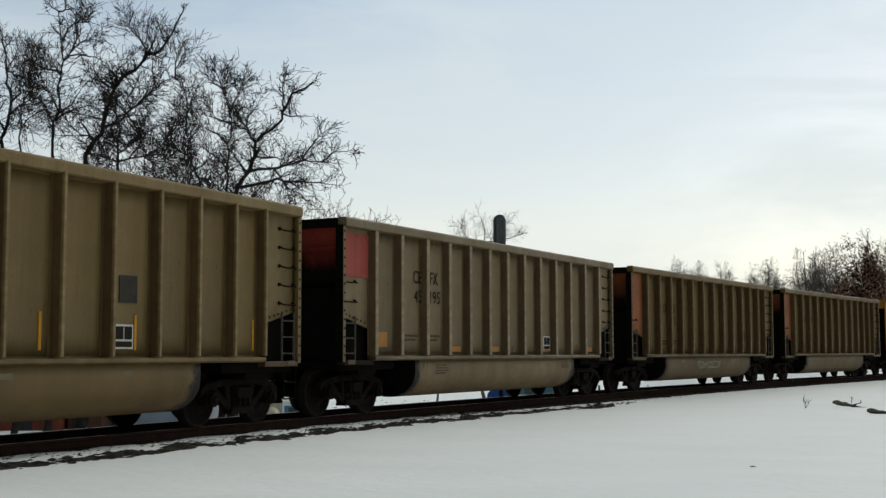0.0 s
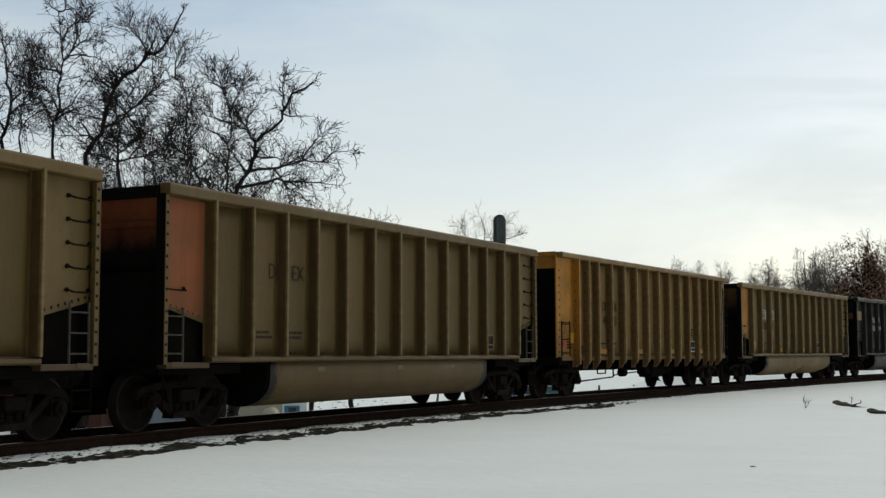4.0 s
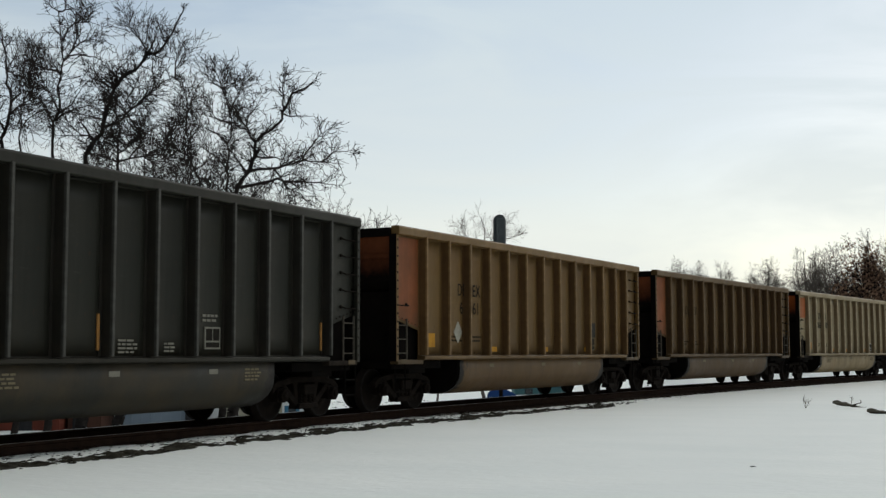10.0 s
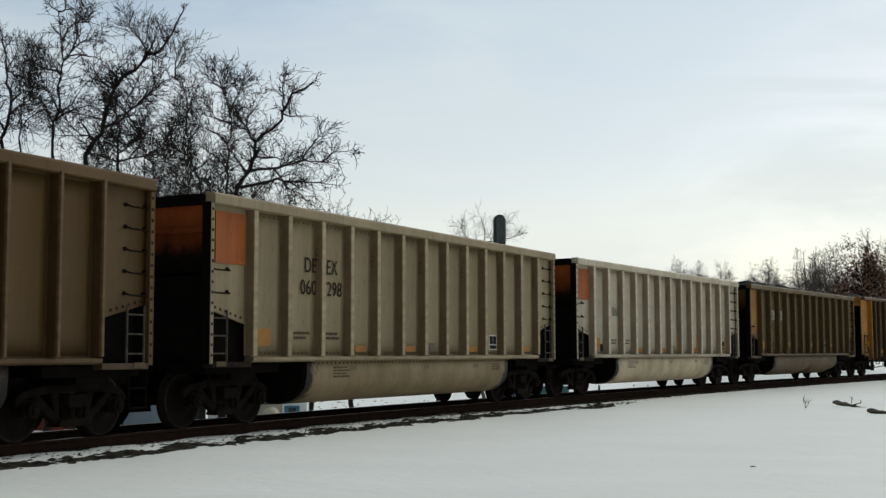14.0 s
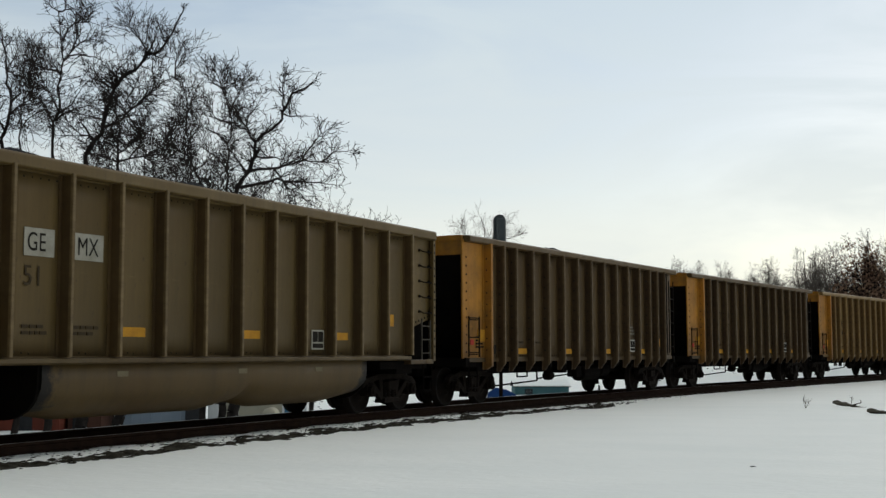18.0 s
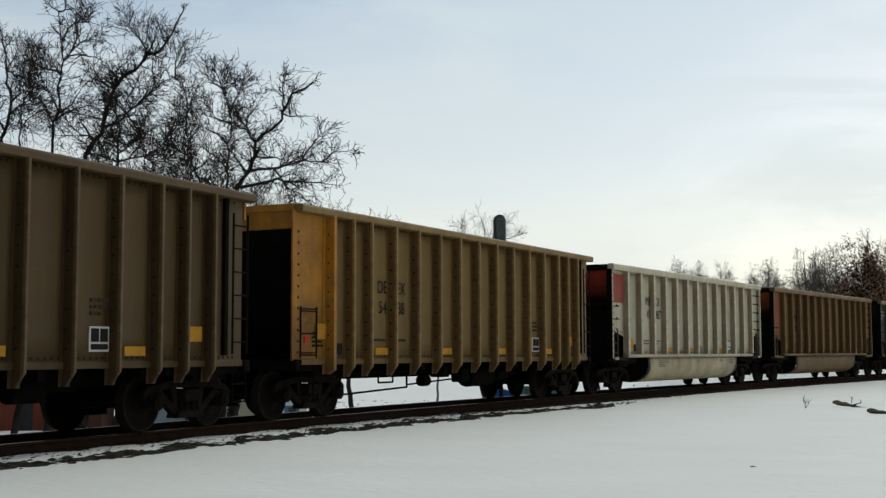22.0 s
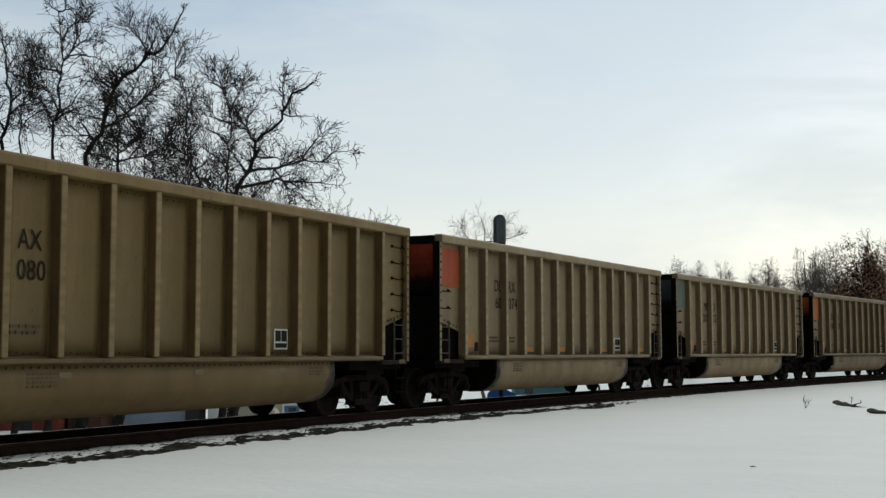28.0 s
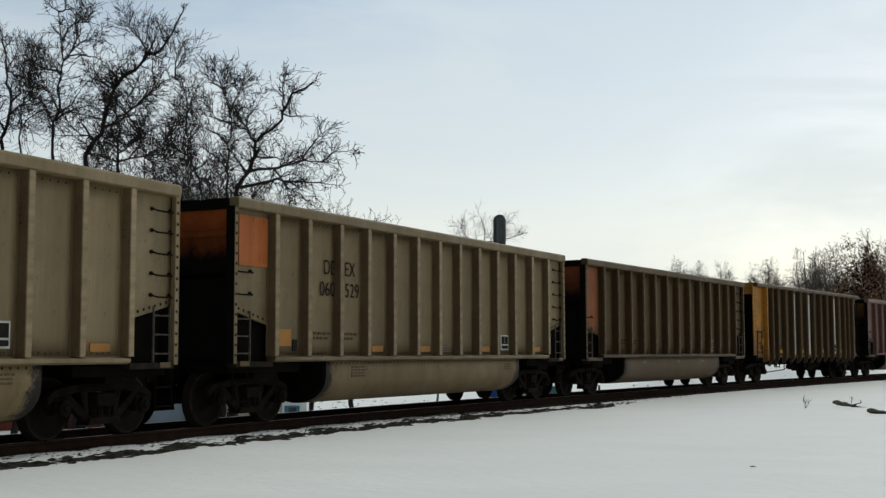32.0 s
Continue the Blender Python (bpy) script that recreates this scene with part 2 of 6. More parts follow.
l.new(c, b.inputs["Base Color"])
bump(n, l, b, crust, 0.35, 0.06)
b.inputs["Specular IOR Level"].default_value = 0.25


# ---- mesh helpers ----
class Build:
    """Collects boxes, prisms and tubes of one mesh."""

    def __init__(self):
        self.v, self.f = [], []

    def add(self, verts, faces):
        k = len(self.v)
        self.v += verts
        self.f += [tuple(i + k for i in f) for f in faces]
        return self

    def box(self, x0, x1, y0, y1, z0, z1):
        return self.add([(x, y, z) for x in (x0, x1) for y in (y0, y1) for z in (z0, z1)],
                        [(0, 1, 3, 2), (4, 6, 7, 5), (0, 4, 5, 1), (2, 3, 7, 6), (0, 2, 6, 4), (1, 5, 7, 3)])

    def prism(self, poly, y0, y1):
        """A polygon in x, z pushed from y0 to y1."""
        k = len(poly)
        return self.add([(x, y0, z) for x, z in poly] + [(x, y1, z) for x, z in poly],
                        [tuple(range(k)), tuple(range(2 * k - 1, k - 1, -1))] + [(i, i + k, (i + 1) % k + k, (i + 1) % k) for i in range(k)])

    def run(self, poly, x0, x1, caps=True):
        """A polygon in y, z pushed from x0 to x1."""
        k = len(poly)
        ends = [tuple(range(k)), tuple(range(2 * k - 1, k - 1, -1))] if caps else []
        return self.add([(x0, y, z) for y, z in poly] + [(x1, y, z) for y, z in poly],
                        ends + [(i, i + k, (i + 1) % k + k, (i + 1) % k) for i in range(k)])

    def tube(self, p, q, r, r2=None, k=6):
        p, q = Vector(p), Vector(q)
        a = (q - p).orthogonal().normalized()
        c = (q - p).normalized().cross(a)
        ring = [(math.cos(2 * math.pi * i / k), math.sin(2 * math.pi * i / k)) for i in range(k)]
        r2 = r if r2 is None else r2
        return self.add([tuple(p + r * (u * a + w * c)) for u, w in ring] + [tuple(q + r2 * (u * a + w * c)) for u, w in ring],
                        [tuple(range(k)), tuple(range(2 * k - 1, k - 1, -1))] + [(i, i + k, (i + 1) % k + k, (i + 1) % k) for i in range(k)])

    def lathe(self, prof, k=28):
        """A profile of radius, y turned round the y axis."""
        s = len(prof)
        self.add([(r * math.cos(2 * math.pi * i / k), y, r * math.sin(2 * math.pi * i / k)) for i in range(k) for r, y in prof],
                 [(i * s + j, i * s + j + 1, (i + 1) % k * s + j + 1, (i + 1) % k * s + j) for i in range(k) for j in range(s - 1)])
        return self

    def mesh(self, name, bevel=0.0, smooth=False):
        me = bpy.data.meshes.new(name)
        me.from_pydata(self.v, [], self.f)
        bm = bmesh.new()
        bm.from_mesh(me)
        bmesh.ops.recalc_face_normals(bm, faces=bm.faces)
        if bevel:
            bmesh.ops.bevel(bm, geom=[e for e in bm.edges if e.is_manifold and e.calc_face_angle(0) > 0.6], offset=bevel, segments=1, affect="EDGES")
        bm.to_mesh(me)
        bm.free()
        for pl in me.polygons:
            pl.use_smooth = smooth
        return me


MADE = {}


def once(key, make):
    if key not in MADE:
        MADE[key] = make()
    return MADE[key]


def part(name, me, mat, parent, label="", at=None):
    """Links a mesh as one object under a thing or a part; its material is the object's own."""
    ob = new(name, me)
    if not me.materials:
        me.materials.append(None)
    if mat:
        ob.material_slots[0].link = "OBJECT"
        ob.material_slots[0].material = mat
    ob.parent = parent
    if at is not None:
        ob.matrix_basis = at
    return tagged(ob, label)


def solid(name, me, mat, m=None):
    ob = new(name, me)
    if not me.materials:
        me.materials.append(mat)
    if m is not None:
        ob.matrix_basis = m
    return ob


# ---- the line: a curve that straightens, rising gently to the far end ----
TURN, BEND, EASE, RISE, AHEAD = 1.08005, 0.00356, -0.00003, 0.0059, 30.94
S0, S1, STEP = -420.0, 460.0, 0.5
STATION = np.arange(S0, S1, STEP)
held = np.clip(STATION, -45.0, 80.0)
way = TURN - BEND * held - EASE * held * np.abs(held) / 2
LX, LY = np.cumsum(np.cos(way)) * STEP, np.cumsum(np.sin(way)) * STEP
zero = int(np.sum(STATION < 0))
LX, LY = LX - LX[zero], LY - LY[zero] + AHEAD
LZ = RISE * held


def on_line(s):
    return Vector((np.interp(s, STATION, LX), np.interp(s, STATION, LY), np.interp(s, STATION, LZ)))


def beside(s, d, z=0.0):
    """A point d metres off the centre line, positive towards the camera's side."""
    t = (on_line(s + 0.5) - on_line(s - 0.5)).normalized()
    return on_line(s) + d * Vector((t.y, -t.x, 0)).normalized() + Vector((0, 0, z))


def lie(x, y):
    """Station and offset of many ground points."""
    x, y = np.asarray(x, float), np.asarray(y, float)
    best, st, off = np.full(x.shape, 1e18), np.zeros(x.shape), np.zeros(x.shape)
    for i in range(0, len(STATION), 4):
        dx, dy = x - LX[i], y - LY[i]
        d = dx * dx + dy * dy
        m = d < best
        best[m], st[m], off[m] = d[m], STATION[i], (dx * math.sin(way[i]) - dy * math.cos(way[i]))[m]
    return st, np.sign(off) * np.sqrt(best)


def soft_noise(x, y, scale, seed):
    """Smooth random relief from a few sines."""
    rng = np.random.default_rng(seed)
    out = np.zeros(np.shape(x))
    for _ in range(10):
        a, ph, f = rng.uniform(0, 2 * math.pi), rng.uniform(0, 6.28), rng.uniform(0.5, 1.9) / scale
        out += np.sin((x * math.cos(a) + y * math.sin(a)) * f * 2 * math.pi + ph)
    return out / 10


def ground_height(x, y):
    st, off = lie(x, y)
    z = RISE * np.clip(st, -45, 80)
    near = np.interp(off, [0, 0.6, 0.9, 1.5, 2.1, 4, 12, 40], [-0.26, -0.25, -0.160, -0.166, -0.215, -0.27, -0.42, -0.5]) - np.interp(st, [-6, 10], [0, 0.06]) * np.interp(off, [0.6, 0.9, 2.5, 6], [0, 1, 1, 0])
    far = np.interp(-off, [0, 0.6, 1.0, 2.2, 4, 24, 60], [-0.26, -0.24, -0.2, -0.3, -0.7, -3.0, -3.2])
    level = np.where(off >= 0, near, far)
    fade = np.interp(np.abs(off), [1.6, 5, 40], [0.0, 0.6, 1.0])
    keep = np.where(off >= 0, 1.0, np.interp(-off, [3, 30], [1.0, 0.0]))
    rough = soft_noise(x, y, 7, 3) * 0.05 + soft_noise(x, y, 2.2, 4) * 0.022
    banks = np.where(off < -20, np.maximum(soft_noise(x, y, 26, 8), 0) * 0.9, 0)
    # a long snowy swell that hides the feet of the distant trees
    swell = 3.7 * np.exp(-((y - 132) / 9.0) ** 2) * np.interp(x, [17, 25], [0, 1]) * np.interp(-off, [12, 26], [0, 1])
    return z * keep + level + rough * fade + banks * np.interp(np.abs(off), [20, 60], [0, 1]) + swell


def axis(lo, a, b, hi, fine):
    mid = np.arange(a, b + fine / 2, fine)
    out = [b + fine * 1.28 ** k / 0.28 for k in range(1, 60)]
    up = [v for v in out if v < hi] + [hi]
    dn = [a - (v - b) for v in out if a - (v - b) > lo] + [lo]
    return np.concatenate([dn[::-1], mid, up])


def ground():
    xs, ys = axis(-2600, -24, 46, 2600, 0.42), axis(-2400, 6, 100, 4200, 0.5)
    gx, gy = np.meshgrid(xs, ys)
    gz = ground_height(gx.ravel(), gy.ravel())
    v = np.stack([gx.ravel(), gy.ravel(), gz], 1)
    nx, ny = len(xs), len(ys)
    i = (np.arange(ny - 1)[:, None] * nx + np.arange(nx - 1)[None]).ravel()
    f = np.stack([i, i + 1, i + nx + 1, i + nx], 1)
    me = bpy.data.meshes.new("ground")
    me.from_pydata(v.tolist(), [], f.tolist())
    me.polygons.foreach_set("use_smooth", np.ones(len(f), bool))
    tagged(solid("ground", me, SNOW), "open ground under smooth wind-packed snow", "snow ground", kind="structure")


ground()


def rail(d):
    """One running rail: head, web and foot swept along the line."""
    prof = [(-0.037, 0.0), (0.037, 0.0), (0.037, -0.04), (0.012, -0.055), (0.012, -0.135), (0.07, -0.155), (0.07, -0.17), (-0.07, -0.17), (-0.07, -0.155), (-0.012, -0.135), (-0.012, -0.055), (-0.037, -0.04)]
    st = [s for s in np.arange(-60, 130, 1.0)]
    k, v, f = len(prof), [], []
    for s in st:
        for a, z in prof:
            v.append(tuple(beside(s, d + a, z)))
    for i in range(len(st) - 1):
        for j in range(k):
            f.append((i * k + j, (i + 1) * k + j, (i + 1) * k + (j + 1) % k, i * k + (j + 1) % k))
    top = [i for i, q in enumerate(f) if i % k == 0]
    me = Build().add(v, f).mesh("rail")
    me.materials.append(RAIL)
    me.materials.append(TREAD)
    for i in top:
        me.polygons[i].material_index = 1
    return tagged(new("rail", me), "rusty steel running rail with a polished head", "rail", "rails of the track", "structure")


rail(0.755)
rail(-0.755)

tie_mesh = Build().box(-0.11, 0.11, -1.3, 1.3, -0.36, -0.172).mesh("railroad_tie", 0.012)
tie_mesh.materials.append(TIE)
first_tie = None
for i in range(210):
    s = -32 + i * 0.53
    o = on_line(s)
    t = on_line(s + 0.5) - on_line(s - 0.5)
    m = Matrix.Translation(o) @ Matrix.Rotation(math.atan2(t.y, t.x) + random.uniform(-0.02, 0.02), 4, "Z")
    tie = new("railroad_tie", tie_mesh)
    tie.matrix_basis = m
    tagged(tie, "snow-dusted dark creosoted timber tie under the rails", "railroad tie", "ties of the track", "structure")


def lump(rng, size, k=6, along=None):
    """One irregular stone: verts and faces of a jittered squashed octahedron-like clod."""
    ring = [(math.cos(6.283 * i / k) * rng.uniform(0.7, 1.3), math.sin(6.283 * i / k) * rng.uniform(0.7, 1.3), rng.uniform(-0.2, 0.25)) for i in range(k)]
    pts = [(0, 0, rng.uniform(0.45, 0.8))] + ring + [(0, 0, -0.5)]
    fs = [(0, 1 + i, 1 + (i + 1) % k) for i in range(k)] + [(k + 1, 1 + (i + 1) % k, 1 + i) for i in range(k)]
    sx, sy, sz = size * rng.uniform(0.7, 1.5), size * rng.uniform(0.6, 1.2), size * rng.uniform(0.4, 0.8)
    a = rng.uniform(0, 6.28)
    if along is not None:
        a, sx, sy = along + rng.gauss(0, 0.22), sx * 2.0, sy * 0.75
    return [((x * math.cos(a) * sx - y * math.sin(a) * sy), (x * math.sin(a) * sx + y * math.cos(a) * sy), z * sz) for x, y, z in pts], fs


def scatter(name, count, where, size, mat, label, category, seed, along=None):
    """A strip of loose pieces joined as one stuff object."""
    rng, bd = random.Random(seed), Build()
    spots = [where(rng) for _ in range(count)]
    zs = ground_height(np.array([p[0] for p in spots]), np.array([p[1] for p in spots]))
    for p, z in zip(spots, zs):
        v, f = lump(rng, size * rng.choice((0.5, 0.7, 1.0, 1.0, 1.5)), 6, along)
        bd.add([(p[0] + x, p[1] + y, z + h + 0.1 * size) for x, y, h in v], f)
    return tagged(solid(name, bd.mesh(name), mat), label, category, kind="stuff")


def shoulder(rng):
    while True:
        s = rng.uniform(-24, 9.0)
        wave = 1.83 + 0.05 * math.sin(s * 1.7) + 0.05 * math.sin(s * 4.3)
        if rng.random() < (1.0 if s < 0 else (9.0 - s) / 12) * (0.55 + 0.45 * (math.sin(s * 5.1) + 0.6 * math.sin(s * 11.7) > -0.7)):
            return beside(s, rng.gauss(wave, 0.085) - (0.22 if rng.random() < 0.08 else 0))


scatter("ballast_edge", 2500, shoulder, 0.050, CLOD, "dark frozen clods and dead grass poking through snow", "gravel", 5, 1.10)


def grit_strip(rng):
    return beside(rng.uniform(-24, 14), rng.uniform(0.86, 1.6))


scatter("rail_side_grit", 1500, grit_strip, 0.016, CLOD, "fine dark grit on the dirty snow beside the rail", "gravel", 9, 1.10)


def bed(rng):
    return beside(rng.uniform(-32, 75), rng.uniform(-2.0, 0.72))


scatter("ballast", 5000, bed, 0.05, STONE, "dirty crushed stone between snowy ties", "ballast", 6)


def bare_spot(rng):
    return beside(rng.gauss(4.9, 0.42), rng.gauss(2.12, 0.07))


scatter("bare_gravel_patch", 150, bare_spot, 0.06, CLOD, "bare dark gravel patch beside the snowy track", "gravel", 7)


def fleck(rng):
    s = rng.uniform(6, 40)
    return beside(s, rng.gauss(1.15, 0.12))


scatter("ballast_fringe", 160, fleck, 0.035, CLOD, "scattered dark stones along the snow-covered rail foot", "gravel", 8)


# ---- coal gondolas ----
HALF, SHEET, OUT = 7.28, 1.42, 1.575


def tub_side():
    poly = [(-HALF, 3.70), (-HALF, 1.97), (-6.12, 1.70), (-6.12, 1.12), (6.12, 1.12), (6.12, 1.70), (HALF, 1.97), (HALF, 3.70)]
    return Build().prism(poly, -0.02, 0.02).mesh("side_sheet", 0.006)


def tub_bottom(notched=False):
    """The belly; on some cars it is two pockets that meet in a notch."""
    half = [(-1.50, 1.11), (-1.50, 0.86)] + [(-0.82 - 0.68 * math.cos(a), 0.80 - 0.50 * math.sin(a)) for a in [radians(12 * i) for i in range(1, 12)]] + [(-0.18, 0.42), (-0.10, 0.50)]
    poly = half + [(-y, z) for y, z in reversed(half)]
    k, v, f = len(poly), [], []
    spots = [(-4.40, 1.0), (4.40, 1.0)] if not notched else [(-4.40, 0.80), (-3.5, 1.0), (-0.4, 1.0), (0.35, 0.82), (0.50, 0.62), (0.65, 0.82), (1.3, 1.0), (3.4, 1.0), (4.40, 0.80)]
    for x, deep in spots:
        v += [(x, y, 0.90 - (0.90 - z) * deep if z < 0.90 else z) for y, z in poly]
    for r in range(len(spots) - 1):
        f += [(r * k + i, (r + 1) * k + i, (r + 1) * k + (i + 1) % k, r * k + (i + 1) % k) for i in range(k)]
    return Build().add(v, f).mesh("tub", smooth=True)


def tub_cap():
    half = [(-1.47, 1.10), (-1.47, 0.86)] + [(-0.82 - 0.65 * math.cos(a), 0.80 - 0.47 * math.sin(a)) for a in [radians(12 * i) for i in range(1, 12)]] + [(-0.18, 0.45), (-0.10, 0.52)]
    poly = half + [(-y, z) for y, z in reversed(half)]
    return Build().run(poly, -0.03, 0.03).mesh("tub_end")


def bay_panel(wide, z0, z1, bulge):
    """One side panel between two ribs, oil-canned in or out."""
    nx, nz, v, f = 6, 8, [], []
    for j in range(nz + 1):
        for i in range(nx + 1):
            a, b_ = i / nx, j / nz
            v.append(((a - 0.5) * wide, -0.004 - (bulge * math.sin(math.pi * a) * math.sin(math.pi * b_) if bulge > 0 else 0) - (abs(bulge) * 0.5 * abs(math.cos(math.pi * a)) * math.sin(math.pi * b_) if bulge < 0 else 0), z0 + (z1 - z0) * b_))
    for j in range(nz):
        f += [(j * (nx + 1) + i, j * (nx + 1) + i + 1, (j + 1) * (nx + 1) + i + 1, (j + 1) * (nx + 1) + i) for i in range(nx)]
    k = len(v)
    v += [(-wide / 2, 0, z0), (wide / 2, 0, z0), (wide / 2, 0, z1), (-wide / 2, 0, z1)]
    top = nz * (nx + 1)
    f += [tuple(range(0, nx + 1)) + (k + 1, k), tuple(range(top + nx, top - 1, -1)) + (k + 3, k + 2),
          tuple(range(top, -1, -(nx + 1))) + (k, k + 3), tuple(range(nx, top + nx + 1, nx + 1)) + (k + 2, k + 1), (k, k + 1, k + 2, k + 3)]
    return Build().add(v, f).mesh("bay_panel", smooth=True)


def bays(car, ribs, z0, z1, mat, seed, wall):
    """The panels of both sides, each a sheet of its own with its own tone and dents."""
    rng = random.Random(seed)
    for k in (-1, 1):
        for a, b_ in zip(ribs, ribs[1:]):
            wide, bulge = round(b_ - a - 0.20, 1), rng.choice((0.012, 0.020, -0.016, 0.006))
            me = once(("bay", wide, z0, z1, bulge), lambda: bay_panel(wide, z0, z1, bulge))
            part("bay_panel", me, mat, car, "", Matrix.Translation(((a + b_) / 2, k * wall, 0)) @ Matrix.Rotation(0 if k < 0 else math.pi, 4, "Z"))


def end_marks(car, rows, mat):
    """Small reporting marks on the leading end wall."""
    for i, text in enumerate(rows):
        me = once(("text", text), lambda: letters(text))
        part("lettering", me, mat, car, "small end lettering", Matrix.Translation((-7.30, 0.95, 3.47 - 0.24 * i)) @ Matrix.Rotation(-math.pi / 2, 4, "Z") @ Matrix.Diagonal((0.16, 0.03, 0.17, 1)))


def hat_rib(z0, z1, crown=0.066, depth=0.19, flange=0.115, taper=0.0):
    """A pressed hat-section stiffener standing off the sheet: flanges, steep webs and a narrow crown."""
    c, w, d = crown / 2, crown / 2 + 0.022, depth
    sec = [(-flange, 0.0), (-flange, 0.012), (-w, 0.012), (-c, d - 0.012), (-c + 0.010, d), (c - 0.010, d), (c, d - 0.012), (w, 0.012), (flange, 0.012), (flange, 0.0)]
    bd, k = Build(), len(sec)
    rows = [(z0, 1.0), (z1, 1.0)] if not taper else [(z0 - taper, 0.25), (z0 - taper * 0.45, 0.62), (z0, 1.0), (z1, 1.0)]
    vs = [(x, -y * s, z) for z, s in rows for x, y in sec]
    fs = [tuple(range(k)), tuple(range(len(vs) - 1, len(vs) - k - 1, -1))]
    for r in range(len(rows) - 1):
        fs += [(r * k + i, (r + 1) * k + i, (r + 1) * k + (i + 1) % k, r * k + (i + 1) % k) for i in range(k)]
    return bd.add(vs, fs).mesh("rib")


def web_bolts(spots, half, size=0.016):
    """Bolt heads on the leading webs of the ribs."""
    bd = Build()
    for u, y, z in spots:
        bd.box(u - half - 0.022, u - half + 0.01, -y - size, -y + size, z - size, z + size)
    return bd.mesh("web_bolts")


def chord(z, h=0.13):
    """Top chord along one side, a bent channel."""
    prof = [(-0.02, z - h), (-0.02, z), (0.16, z), (0.185, z - 0.03), (0.185, z - h + 0.015), (0.15, z - h)]
    return Build().run([(-y, q) for y, q in prof], -HALF + 0.02, HALF + 0.02).mesh("top_chord", 0.008)


def grab(w=0.44):
    """A grab iron: two bolted feet, drooping legs and a bar, facing -y, along x."""
    bd = Build()
    for k in (-1, 1):
        bd.tube((k * w / 2, 0, 0), (k * w / 2, -0.03, 0), 0.032, k=8)
        bd.tube((k * w / 2, -0.03, 0), (k * w / 2 - k * 0.03, -0.10, -0.03), 0.014)
    return bd.tube((-w / 2 + 0.03, -0.10, -0.03), (w / 2 - 0.03, -0.10, -0.03), 0.014).mesh("grab_iron")


def ladder(car, name, m, h, w, zs, mat, label="", r=0.020, low=0.0):
    """A ladder of two stiles and its rungs; the first stile carries the rest."""
    stile = once(("stile", h, low, r), lambda: Build().tube((0, 0, low), (0, 0, h), r).mesh(name))
    top = part(name, stile, mat, car, label, m @ Matrix.Translation((-w / 2, 0, 0)))
    part("stile", stile, mat, top, "", Matrix.Translation((w, 0, 0)))
    rung = once(("rung", w), lambda: Build().tube((0, 0, 0), (w, 0, 0), 0.014).mesh("rung"))
    for z in zs:
        part("rung", rung, mat, top, "", Matrix.Translation((0, 0, z)))


def stirrup(car, m):
    ladder(car, "stirrup", m, 1.0, 0.4, (0.43, 0.72), PAINT["soot_shade"], "", 0.016, 0.42)


def rivets(spots, size=0.023):
    bd = Build()
    for x, y, z in spots:
        r = size
        bd.add([(x - r, y, z - r), (x + r, y, z - r), (x + r, y, z + r), (x - r, y, z + r), (x, y - r * 0.9, z)], [(0, 1, 4), (1, 2, 4), (2, 3, 4), (3, 0, 4)])
    return bd.mesh("rivets")


def side_frame():
    """Cast truck side frame in x, z: bowed top member, sloping ends, V struts and a spring seat."""
    bd = Build()
    top = [(-1.16, 0.50), (-1.16, 0.62), (-1.02, 0.72), (-0.55, 0.80), (0.55, 0.80), (1.02, 0.72), (1.16, 0.62), (1.16, 0.50), (0.98, 0.60), (0.52, 0.68), (-0.52, 0.68), (-0.98, 0.60)]
    bd.prism(top, -0.07, 0.07)
    for k in (-1, 1):
        bd.prism([(k * 0.86, 0.62), (k * 0.70, 0.66), (k * 0.22, 0.30), (k * 0.30, 0.20)], -0.06, 0.06)
        bd.prism([(k * 0.46, 0.70), (k * 0.30, 0.70), (k * 0.26, 0.30), (k * 0.34, 0.30)], -0.05, 0.05)
        bd.box(k * 0.89 - 0.14, k * 0.89 + 0.14, -0.09, 0.09, 0.36, 0.60)
        bd.tube((k * 0.89, -0.17, 0.46), (k * 0.89, 0.02, 0.46), 0.12, k=12)
        bd.tube((k * 0.89, -0.20, 0.46), (k * 0.89, -0.17, 0.46), 0.07, k=8)
    bd.prism([(-0.36, 0.20), (0.36, 0.20), (0.32, 0.30), (-0.32, 0.30)], -0.12, 0.12)
    return bd.mesh("side_frame", 0.012)


def spring_nest():
    bd = Build()
    for x in (-0.17, 0.0, 0.17):
        for i in range(5):
            bd.tube((x, 0, 0.31 + i * 0.055), (x, 0, 0.335 + i * 0.055), 0.075, k=10)
        bd.tube((x, 0, 0.30), (x, 0, 0.60), 0.055, k=8)
    bd.box(-0.26, 0.26, -0.05, 0.05, 0.29, 0.32)
    return bd.mesh("spring_nest")


